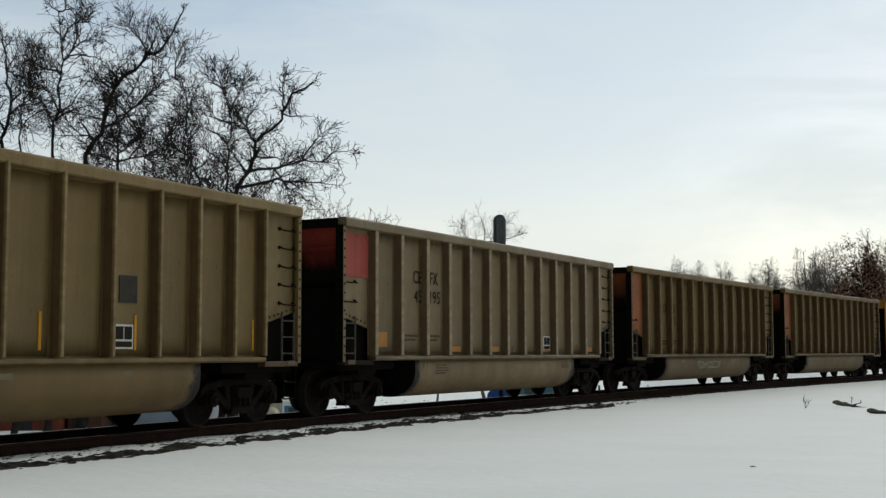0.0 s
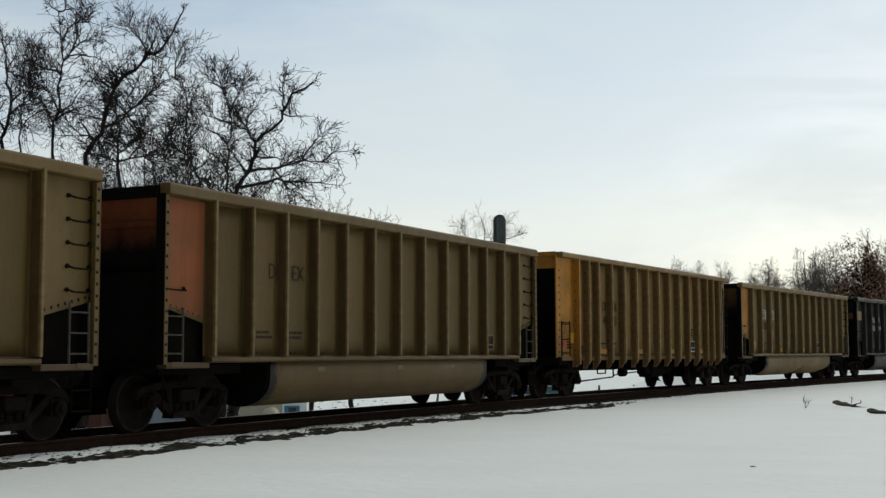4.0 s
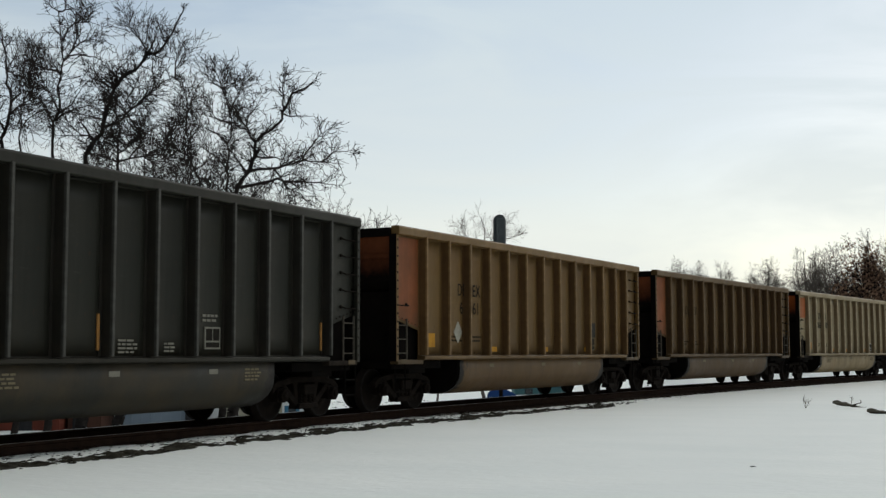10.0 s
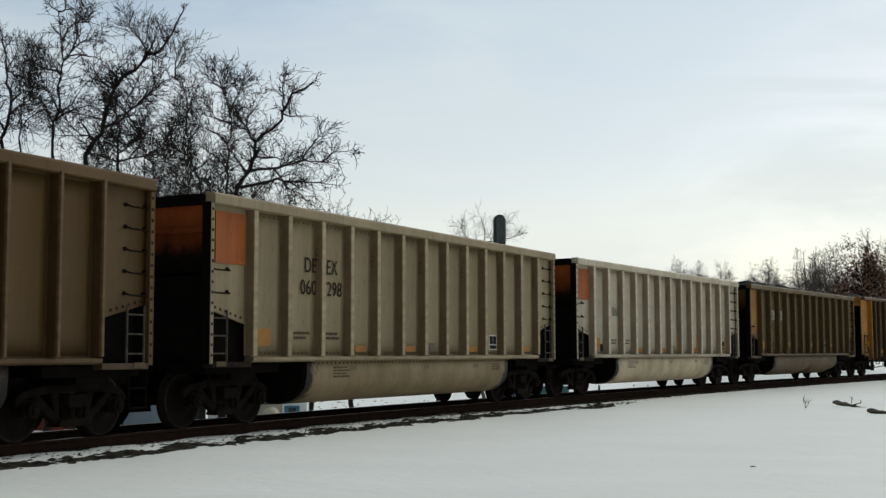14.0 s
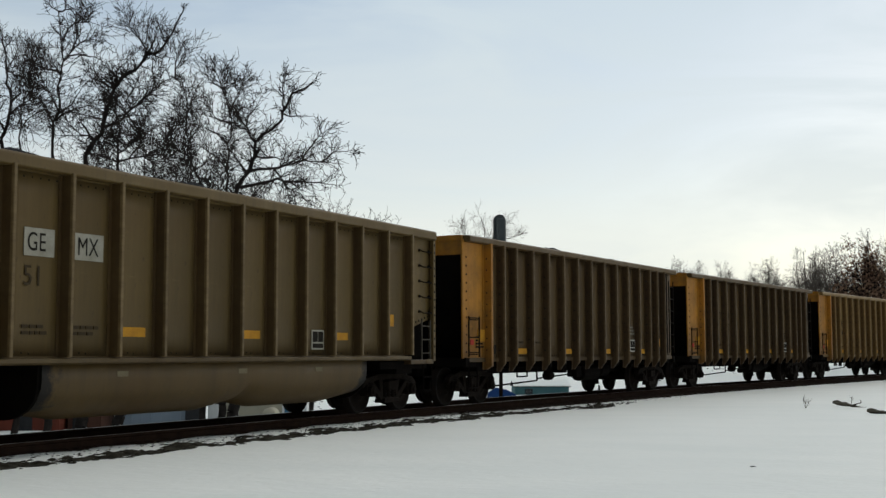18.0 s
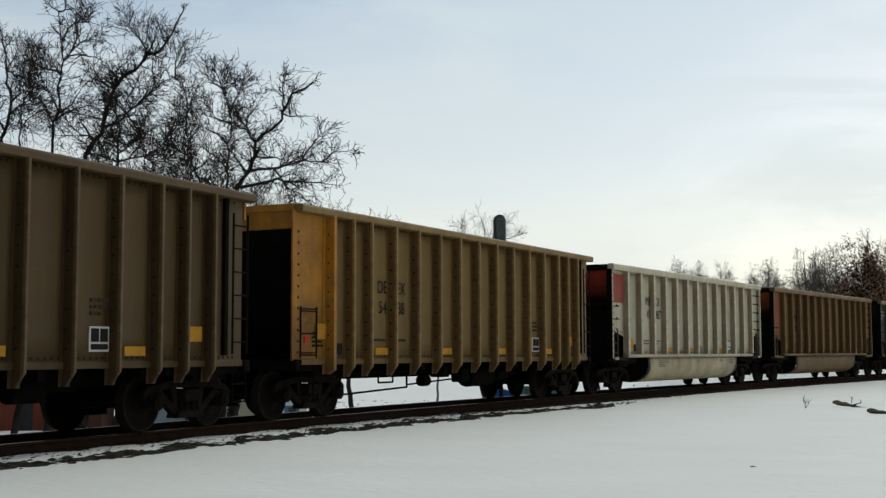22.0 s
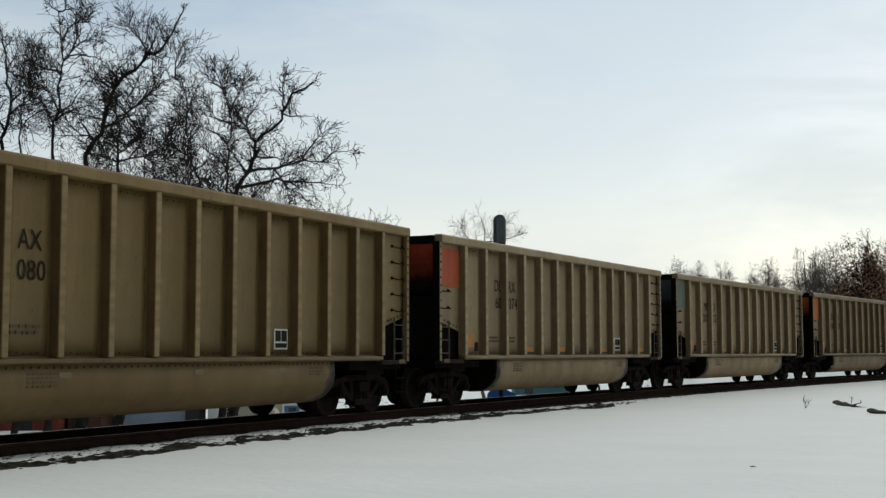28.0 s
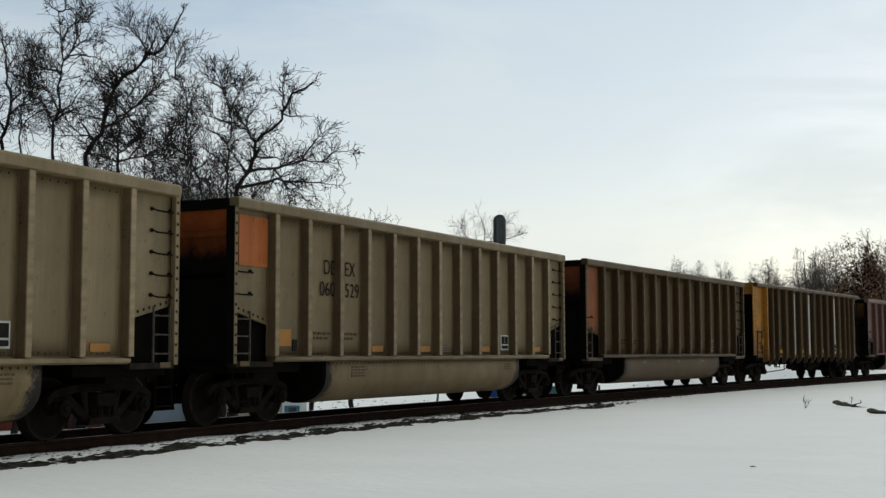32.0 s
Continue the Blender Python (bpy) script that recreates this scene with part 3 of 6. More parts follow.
def wheelset():
    """Axle with two flanged wheels; treads polished."""
    bd = Build()
    prof = [(0.05, 0.10), (0.16, 0.11), (0.19, 0.05), (0.34, 0.02), (0.39, 0.06), (0.42, 0.07), (0.452, 0.065), (0.462, -0.045), (0.485, -0.055), (0.488, -0.075), (0.40, -0.08), (0.37, -0.02), (0.19, 0.0), (0.16, -0.07), (0.05, -0.07)]
    tags, n0 = [], 0
    for k in (-1, 1):
        bd.lathe([(r, k * (0.755 + y)) for r, y in prof], 30)
        seg = len(prof) - 1
        tags += [1 if j == 5 else 0 for _ in range(30) for j in range(seg)]
    bd.tube((0, -1.12, 0), (0, 1.12, 0), 0.085, k=12)
    me = bd.mesh("wheelset")
    me.materials.append(WHEEL)
    me.materials.append(ROLLED)
    for i, t in enumerate(tags):
        me.polygons[i].material_index = t
    for pl in me.polygons:
        pl.use_smooth = len(pl.vertices) == 4
    return me


def knuckle():
    """Coupler: shank, head and hooked knuckle."""
    bd = Build().box(0.0, 0.48, -0.10, 0.10, 0.74, 0.94)
    bd.prism([(0.42, 0.68), (0.70, 0.70), (0.80, 0.80), (0.80, 0.94), (0.62, 0.99), (0.42, 0.97)], -0.19, 0.06)
    bd.box(0.62, 0.83, -0.02, 0.17, 0.70, 0.98)
    return bd.mesh("coupler", 0.015)


def heap(peak, seed):
    """Coal load: a rough mound that follows the body."""
    nx, ny = 90, 16
    xs, ys = np.linspace(-7.0, 7.0, nx), np.linspace(-1.36, 1.36, ny)
    gx, gy = np.meshgrid(xs, ys)
    z = 3.42 + peak * np.clip(1 - (gy / 1.36) ** 2, 0, 1) * np.clip((7.0 - np.abs(gx)) / 1.6, 0, 1) * (0.8 + 0.35 * soft_noise(gx, gy, 2.5, seed)) + 0.07 * soft_noise(gx, gy, 0.5, seed + 1)
    z[0], z[-1] = 3.2, 3.2
    v = [tuple(p) for p in np.stack([gx.ravel(), gy.ravel(), z.ravel()], 1).tolist()]
    i = (np.arange(ny - 1)[:, None] * nx + np.arange(nx - 1)[None]).ravel()
    return Build().add(v, np.stack([i, i + 1, i + nx + 1, i + nx], 1).tolist()).mesh("coal_load")


def letters(text):
    """Flat raised lettering in the built-in font, one unit high, standing in x, z and facing -y."""
    cu = bpy.data.curves.new("lettering", "FONT")
    cu.body, cu.size, cu.extrude, cu.space_character = text, 1.0, 0.012, 1.05
    ob = bpy.data.objects.new("lettering", cu)
    me = bpy.data.meshes.new_from_object(ob)
    bpy.data.objects.remove(ob)
    xs = [v.co.x for v in me.vertices]
    zs = [v.co.y for v in me.vertices]
    lo, wide, low, tall = min(xs), max(xs) - min(xs), min(zs), max(zs) - min(zs)
    for v in me.vertices:
        v.co = ((v.co.x - lo) / tall, -v.co.z, (v.co.y - low) / tall)
    me["wide"] = wide / tall
    me.materials.clear()
    return me


def write(parent, text, x, z, h, mat, right=False, squeeze=0.78, wall=SHEET):
    if not text:
        return
    me = once(("text", text), lambda: letters(text))
    w = me["wide"] * h * squeeze
    part("lettering", me, mat, parent, "stencilled lettering", Matrix.Translation((x - (w if right else 0), -wall - 0.046, z)) @ Matrix.Diagonal((h * squeeze, h * 0.3, h, 1)))


def plate(parent, name, x0, x1, z0, z1, mat, label="", wall=SHEET, thick=0.004):
    me = once(("plate", round(x1 - x0, 2), round(z1 - z0, 2)), lambda: Build().box(0, round(x1 - x0, 2), -0.024, 0, 0, round(z1 - z0, 2)).mesh("plate"))
    return part(name, me, mat, parent, label, Matrix.Translation((x0, -wall - 0.022, z0)))


def bars(parent, x0, z0, rows, w, h, mat, wall=SHEET, seed=1):
    """Small writing too worn to read: rows of plain bars, one mesh."""
    rng, bd = random.Random(seed), Build()
    for r in range(rows):
        x = x0
        while x < x0 + w * (0.75 + 0.25 * rng.random()) - 0.05:
            k = rng.uniform(0.05, 0.16)
            bd.box(x, min(x + k, x0 + w), -wall - 0.044, -wall - 0.02, z0 - r * h * 1.9 - h, z0 - r * h * 1.9)
            x += k + 0.03
    if bd.v:
        tagged(part("worn_stencil", bd.mesh("worn_stencil"), mat, parent, "worn unreadable stencil lines"), kind="stuff")


def data_box(parent, x, z, mat, w=0.42, h=0.36):
    """Framed test stencil: a plate with two dark pads and a dark bar laid on it."""
    frame_ = plate(parent, "test_stencil", x, x + w, z, z + h, mat, "white framed test stencil")
    for a, b_, c, d in ((0.03, w / 2 - 0.012, 0.14, h - 0.03), (w / 2 + 0.012, w - 0.03, 0.14, h - 0.03), (0.03, w - 0.03, 0.03, 0.11)):
        me = once(("pad", round(b_ - a, 3), round(d - c, 3)), lambda: Build().box(0, b_ - a, -0.004, 0, 0, d - c).mesh("stencil_pad"))
        part("stencil_pad", me, LETTER["ink"] if mat is not LETTER["ink"] else LETTER["chalk"], frame_, "", Matrix.Translation((a, -0.026, c)))


def scribble(car, mat, seed):
    """A spray-paint scrawl on the belly: one bent ribbon that reads as no letters."""
    rng, v, f = random.Random(seed), [], []
    for i in range(46):
        t = i / 45
        x, z = -1.5 + 2.3 * t + 0.10 * math.sin(i * 1.9), 0.80 + 0.12 * math.sin(i * 1.15 + rng.uniform(-0.5, 0.5))
        y = -0.82 - 0.69 * math.sqrt(max(0, 1 - max(0.0, (0.80 - z) / 0.50) ** 2)) - 0.012
        v += [(x, y, z - 0.018), (x, y, z + 0.018)]
        if i:
            f.append((2 * i - 2, 2 * i, 2 * i + 1, 2 * i - 1))
    part("graffiti", Build().add(v, f).mesh("graffiti"), mat, car, "unreadable spray-paint scrawl")


def trucks(car):
    """Two trucks with bolster, side frames, springs and rolling wheelsets."""
    rolling = []
    for u in (-6.17, 6.17):
        bol = once("bolster", lambda: Build().box(-0.2, 0.2, -1.15, 1.15, 0.46, 0.66).box(-0.32, 0.32, -0.3, 0.3, 0.62, 0.86).mesh("truck", 0.02))
        tr = part("truck", bol, STEEL, car, "dirty cast-steel truck", Matrix.Translation((u, 0, 0)))
        for k in (-1, 1):
            part("side_frame", once("frame", side_frame), STEEL, tr, "", Matrix.Translation((0, k * 1.0, 0)) @ Matrix.Rotation(0 if k < 0 else math.pi, 4, "Z"))
            part("spring_nest", once("spring", spring_nest), STEEL, tr, "", Matrix.Translation((0, k * 1.0, 0)))
        for dx in (-0.89, 0.89):
            ws = part("wheelset", once("wheelset", wheelset), None, tr, "steel wheelset with polished treads", Matrix.Translation((dx, 0, 0.457)))
            rolling.append((ws, dx))
    return rolling


RIBS_TUB = [-6.11, -5.08, -3.99, -2.97, -1.96, -0.95, 0.04, 1.03, 2.02, 3.02, 4.04, 5.10, 6.15]
RIBS_OLD = [-6.10, -5.07, -4.06, -3.06, -2.05, -1.0, 0.05, 1.11, 2.16, 3.22, 4.21, 5.20, 6.10]
RIBS_FLAT = [-6.20, -5.52, -4.85, -3.88, -2.92, -1.95, -1.0, -0.05, 0.91, 1.86, 2.81, 3.76, 4.70, 5.38, 6.08]
TRAIN = []


def base_car(n, label):
    car = new("coal_gondola")
    tagged(car, label, "coal gondola", "cars of the coal train")
    TRAIN.append((n, car, trucks(car)))
    part("center_sill", once("sill", lambda: Build().box(-7.5, 7.5, -0.32, 0.32, 0.70, 1.06).mesh("center_sill", 0.01)), PAINT["soot_shade"], car)
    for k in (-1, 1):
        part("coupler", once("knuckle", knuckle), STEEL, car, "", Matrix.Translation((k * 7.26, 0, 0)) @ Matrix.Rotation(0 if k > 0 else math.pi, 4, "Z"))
        part("bolster_beam", once("beam", lambda: Build().box(-1.05, 1.05, -1.40, 1.40, 0.90, 1.06).box(-0.35, 0.35, -1.40, 1.40, 0.80, 0.90).mesh("bolster_beam", 0.01)), PAINT["soot_shade"], car, "", Matrix.Translation((k * 6.17, 0, 0)))
        part("air_hose", once("hose", lambda: Build().tube((0, -0.35, 0.80), (0.25, -0.33, 0.55), 0.03).tube((0.25, -0.33, 0.55), (0.55, -0.2, 0.42), 0.03).mesh("air_hose")), PAINT["soot_shade"], car, "", Matrix.Translation((k * 7.25, 0, 0)) @ Matrix.Rotation(0 if k > 0 else math.pi, 4, "Z"))
    return car


def lettering(car, marks, mat, x=-3.95, z=2.63, h=0.27, gap=0.05, wide=0.78):
    a, b_, c, d = marks
    write(car, a, x - gap - 0.05, z, h, mat, True, wide)
    write(car, b_, x + gap + 0.22, z, h, mat, False, wide)
    write(car, c, x - gap - 0.05, z - 0.41, h, mat, True, wide * 1.12)
    write(car, d, x + gap + 0.22, z - 0.41, h, mat, False, wide * 1.12)


def tub_car(n, label, body, panel, style, end, marks=None, ink="ink", boxed=False, tubmat=None, peak=0.15, stripes="peach", box_x=3.42, new_style=False, post=None, row=2.71, pad=False, boxm=None, drips=(), tag=""):
    car = base_car(n, label)
    ribs = RIBS_TUB if new_style or boxed or body == "black" else RIBS_OLD
    P_, E_ = PAINT[body], SOOT_AND_SHADE[end]
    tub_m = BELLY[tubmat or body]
    for k in (-1, 1):
        part("side_sheet", once("tub_side", tub_side), P_, car, "", Matrix.Translation((0, k * SHEET, 0)))
        side = Matrix.Translation((0, k * SHEET, 0)) @ Matrix.Rotation(0 if k < 0 else math.pi, 4, "Z")
        part("top_chord", once("chord_new", lambda: chord(3.86, 0.19)) if new_style else once("chord", lambda: chord(3.88, 0.19)), P_, car, "", side)
        part("side_sill", once("ledge", lambda: Build().run([(-0.17, 1.105), (-0.17, 1.165), (-0.02, 1.18), (0.03, 1.18), (0.03, 1.08), (-0.10, 1.08)], -6.15, 6.15).mesh("side_sill", 0.006)), P_, car, "", side)
        for i, u in enumerate(ribs):
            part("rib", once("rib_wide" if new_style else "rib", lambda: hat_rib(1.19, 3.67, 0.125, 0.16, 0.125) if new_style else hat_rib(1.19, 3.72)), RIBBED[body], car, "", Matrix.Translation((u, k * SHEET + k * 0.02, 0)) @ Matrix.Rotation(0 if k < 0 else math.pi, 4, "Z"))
        spots = [(u + dx, 0, 1.245 + 0.012 * math.sin(9 * dx)) for u in (ribs[:-1] if new_style or boxed else ribs[1:4]) for dx in np.arange(0.22, 0.80 if new_style else 0.6, 0.13)]
        spots += [(u, 0, 3.60) for u in np.arange(-6.0, 6.1, 0.155)] if new_style or boxed else []
        tagged(part("rivets", once(("tub_rivets", new_style, boxed, ribs[2]), lambda: rivets(spots, 0.018)), LETTER["ink"], car, "short rows of dark rivet heads", Matrix.Translation((0, k * (SHEET + 0.02), 0)) @ Matrix.Rotation(0 if k < 0 else math.pi, 4, "Z")), kind="stuff")
        if new_style:
            heads = [(u, 0.05, z) for u in ribs[2::2] for z in np.arange(2.95, 3.25, 0.10)]
            tagged(part("web_bolts", once("web_bolts_tub", lambda: web_bolts(heads, 0.078, 0.013)), RIBBED["brown"], car, "bolt heads on the rib webs", Matrix.Translation((0, k * (SHEET + 0.02), 0)) @ Matrix.Rotation(0 if k < 0 else math.pi, 4, "Z")), kind="stuff")
        if new_style:
            tagged(part("sill_bolts", once("sill_bolts", lambda: rivets([(u, 0, 1.045) for u in np.arange(-4.3, 4.31, 0.145)], 0.017)), LETTER["ink"], car, "row of dark sill bolts", Matrix.Translation((0, k * 1.50, 0)) @ Matrix.Rotation(0 if k < 0 else math.pi, 4, "Z")), kind="stuff")
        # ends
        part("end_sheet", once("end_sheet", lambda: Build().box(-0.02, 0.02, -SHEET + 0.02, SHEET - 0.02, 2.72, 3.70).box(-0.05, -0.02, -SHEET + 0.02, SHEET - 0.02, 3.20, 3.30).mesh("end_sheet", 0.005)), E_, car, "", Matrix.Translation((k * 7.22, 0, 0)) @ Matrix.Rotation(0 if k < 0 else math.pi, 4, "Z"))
        # near-black holds both soot and the downward slope's shade
        part("slope_sheet", once("slope", lambda: Build().prism([(-7.24, 2.72), (-7.20, 2.72), (-5.35, 1.14), (-5.40, 1.10)], -SHEET + 0.03, SHEET - 0.03).mesh("slope_sheet")), PAINT["soot_shade"], car, "slope sheet blackened by coal and painted-in shade", Matrix.Rotation(0 if k < 0 else math.pi, 4, "Z"))
        # solid dark wedge added to black out the view through the end opening
        part("end_brace", once("opening_fill", lambda: Build().prism([(-7.12, 1.04), (-7.12, 2.52), (-5.5, 1.12), (-5.5, 1.04)], -1.34, 1.34).mesh("end_brace", 0.01)), PAINT["soot_shade"], car, "", Matrix.Rotation(0 if k < 0 else math.pi, 4, "Z"))
        part("end_chord", once("end_chord", lambda: Build().box(-0.10, 0.10, -SHEET + 0.02, SHEET - 0.02, 3.66, 3.84).mesh("end_chord", 0.01)), PAINT["soot_shade"], car, "", Matrix.Translation((k * 7.22, 0, 0)))
        # tub ends: black dirt and their shade in one colour
        part("tub_end", once("tub_cap", tub_cap), PAINT["soot_shade"], car, "", Matrix.Translation((k * 4.42, 0, 0)))
        for j in (-1, 1):
            part("corner_post", once("post", lambda: Build().box(-0.045, 0.045, -0.045, 0.045, 1.06, 3.68).mesh("corner_post", 0.008)), PAINT[post] if post and k < 0 else P_, car, "", Matrix.Translation((k * 7.26, j * 1.52, 0)))
            part("end_step", once("step", lambda: Build().box(-0.53, 0.53, -0.12, 0.08, 1.00, 1.09).mesh("end_step", 0.01)), TREADPLATE if new_style or body == "black" else PAINT["umber"], car, "", Matrix.Translation((k * 6.70, j * 1.44, 0)))
            part("corner_angle", once("angle", lambda: Build().box(-0.008, 0.008, -0.085, 0.085, 1.06, 3.70).mesh("corner_angle", 0.003)), PAINT["soot_shade"] if k < 0 else P_, car, "coal-blackened end flange" if k < 0 else "", Matrix.Translation((k * 7.316, j * 1.478, 0)))
            part("step_plate", once("stepplate", lambda: Build().box(-0.13, 0.13, -0.008, 0, 1.02, 1.10).mesh("step_plate", 0.002)), PAINT["dun"] if body != "white" else LETTER["pad"], car, "dusty plate on the corner step", Matrix.Translation((k * 7.0, j * 1.562, 0)) @ Matrix.Rotation(0 if j < 0 else math.pi, 4, "Z"))
            stirrup(car, Matrix.Translation((k * 7.05, j * 1.5, 0)))
            ladder(car, "ladder", Matrix.Translation((k * 6.98, j * 1.50, 1.09)), 0.86, 0.40, (0.14, 0.43, 0.72), RUNG)
    bays(car, ribs, 1.20, 3.66, P_, n, SHEET + 0.02)
    # grab irons climbing the trailing end, two on the leading end
    for i in range(5):
        part("grab_iron", once("grab", grab), STEEL, car, "", Matrix.Translation((6.98, -SHEET - 0.02, 2.12 + 0.33 * i)))
        part("grab_iron", once("grab", grab), STEEL, car, "", Matrix.Translation((-6.98, SHEET + 0.02, 2.12 + 0.33 * i)) @ Matrix.Rotation(math.pi, 4, "Z"))
    for i in range(2 if new_style else 1):
        part("grab_iron", once("grab", grab), STEEL, car, "", Matrix.Translation((-6.95, -SHEET - 0.02, 2.25 + 0.38 * i)))
    tagged(part("post_rivets", once("post_rivets", lambda: rivets([(u, 0, z) for u in (-7.26, 7.26) for z in np.arange(1.2, 3.65, 0.17)] + [(k * (7.16 - 0.96 * i / 7), 0.125, 2.02 - 0.22 * i / 7) for k in (-1, 1) for i in range(8)], 0.022)), LETTER["ink"], car, "", Matrix.Translation((0, -1.566, 0))), kind="stuff")
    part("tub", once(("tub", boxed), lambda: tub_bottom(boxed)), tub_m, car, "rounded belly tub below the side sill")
    part("floor_sheet", once("floorsheet", lambda: Build().box(-5.4, 5.4, -1.4, 1.4, 1.08, 1.12).mesh("floor_sheet")), PAINT["soot_shade"], car)
    part("coal_load", once(("heap", peak), lambda: heap(peak, 31)), COAL, car, "black lump coal heaped to the top chord")
    if style == "upper":
        plate(car, "painted_panel", -7.06, -6.24, 2.72, 3.58, PAINT[panel], "%s painted end panel" % panel)
    elif style == "small":
        plate(car, "painted_panel", -7.10, -6.26, 2.78, 3.22, PAINT[panel], "%s painted end panel" % panel)
    elif style == "full":
        me = once("fullpanel", lambda: Build().prism([(-7.2, 3.66), (-7.2, 2.0), (-6.2, 1.77), (-6.2, 3.66)], -0.006, 0).mesh("painted_panel"))
        part("painted_panel", me, PAINT[panel], car, "%s painted end panel" % panel, Matrix.Translation((0, -SHEET - 0.022, 0)))
    if boxed:
        shift = -0.08
        plate(car, "mark_pad", shift - 4.66, shift - 4.10, 2.54, 2.92, LETTER["pad"], "white reporting-mark pad", SHEET - 0.004)
        plate(car, "mark_pad", shift - 3.70, shift - 3.12, 2.54, 2.92, LETTER["pad"], "white reporting-mark pad", SHEET - 0.004)
        write(car, marks[0], shift - 4.60, 2.61, 0.25, LETTER["ink"])
        write(car, marks[1], shift - 3.64, 2.61, 0.25, LETTER["ink"])
        write(car, marks[2], shift - 4.66, 2.14, 0.27, LETTER[ink], squeeze=0.95)
        write(car, marks[3], shift - 3.62, 2.14, 0.27, LETTER[ink], squeeze=0.92)
    elif marks:
        lettering(car, marks, LETTER[ink], z=row, wide=0.90 if body == "black" else 0.80)
    bars(car, -4.75, 1.62, 2, 0.55, 0.045, LETTER["dim" if body == "black" else "worn" if body in ("white", "ash") else "stain" if new_style else "faded"], seed=n)
    bars(car, -3.78, 1.62, 2, 0.55, 0.045, LETTER["dim" if body == "black" else "worn" if body in ("white", "ash") else "stain" if new_style else "faded"], seed=n + 50)
    if stripes:
        for u in (-2.66, -0.64, 2.36, 5.40) if new_style else (-2.85, 0.16, 3.12):
            lift, wide = (0.22, 0.60) if n == 11 else (0.0, 0.58 if boxed else 0.42)
            plate(car, "reflector", u, u + wide, 1.26 + lift, (1.40 if boxed else 1.38) + lift, STRIPE[stripes], "worn reflective strip")
        if new_style:
            bars(car, 0.34, 1.44, 4, 0.42, 0.028, LETTER["worn"], seed=n + 30)
            plate(car, "routing_tag", 5.22, 5.32, 1.30, 1.40, STRIPE["rose"], "small red routing tag")
        else:
            plate(car, "reflector", 5.20, 5.58, 1.78, 2.02, STRIPE[stripes], "worn square reflector")
        plate(car, "reflector", -5.93, -5.5, 1.36, 1.66, STRIPE[stripes], "worn square reflector")
    if new_style and n > 9:
        plate(car, "routing_tag", -5.45, -5.30, 1.27, 1.48, LETTER["ink"], "small dark routing tag")
    if body == "black":
        bars(car, 0.34, 1.44, 4, 0.42, 0.030, LETTER["dim"], seed=n + 30)
        bars(car, 1.40, 1.40, 3, 0.30, 0.030, LETTER["dim"], seed=n + 31)
        bars(car, 2.36, 1.86, 2, 0.52, 0.040, LETTER["dim"], seed=n + 32)
        bars(car, -2.2, 0.98, 4, 0.55, 0.030, LETTER["faint"], 1.462, n + 33)
        bars(car, 3.5, 0.98, 4, 0.50, 0.030, LETTER["faint"], 1.462, n + 34)
        plate(car, "routing_tag", -5.84, -5.72, 1.36, 1.46, STRIPE["rose"], "small pink routing tag")
    data_box(car, box_x, 1.30, LETTER[boxm or ("chalk" if body != "white" else "ink")])
    if pad:
        plate(car, "overpaint", box_x + 0.10, box_x + 0.50, pad, pad + 0.40, GREYPAD, "square of grey overpaint")
    for u in drips:
        plate(car, "paint_drip", u, u + 0.05, 1.28, 1.80, STRIPE["gold" if body != "black" else "peach"], "yellow paint drip" if body != "black" else "orange paint drip")
    if tag:
        scribble(car, LETTER[tag], n)
    for u in (-2.9, 0.1, 2.5):
        plate(car, "jacking_pad", u, u + 0.24, 0.90, 0.98, LETTER["faint" if body not in ("white", "ash", "black") else "dim"], "pale stencil block on the tub", 1.458)
    if new_style:
        bars(car, -3.5, 0.98, 4, 0.6, 0.03, LETTER["worn" if body in ("white", "ash") else "stain"], 1.462, n + 9)
        bars(car, 3.5, 0.98, 3, 0.5, 0.03, LETTER["worn" if body in ("white", "ash") else "stain"], 1.462, n + 19)
    return car


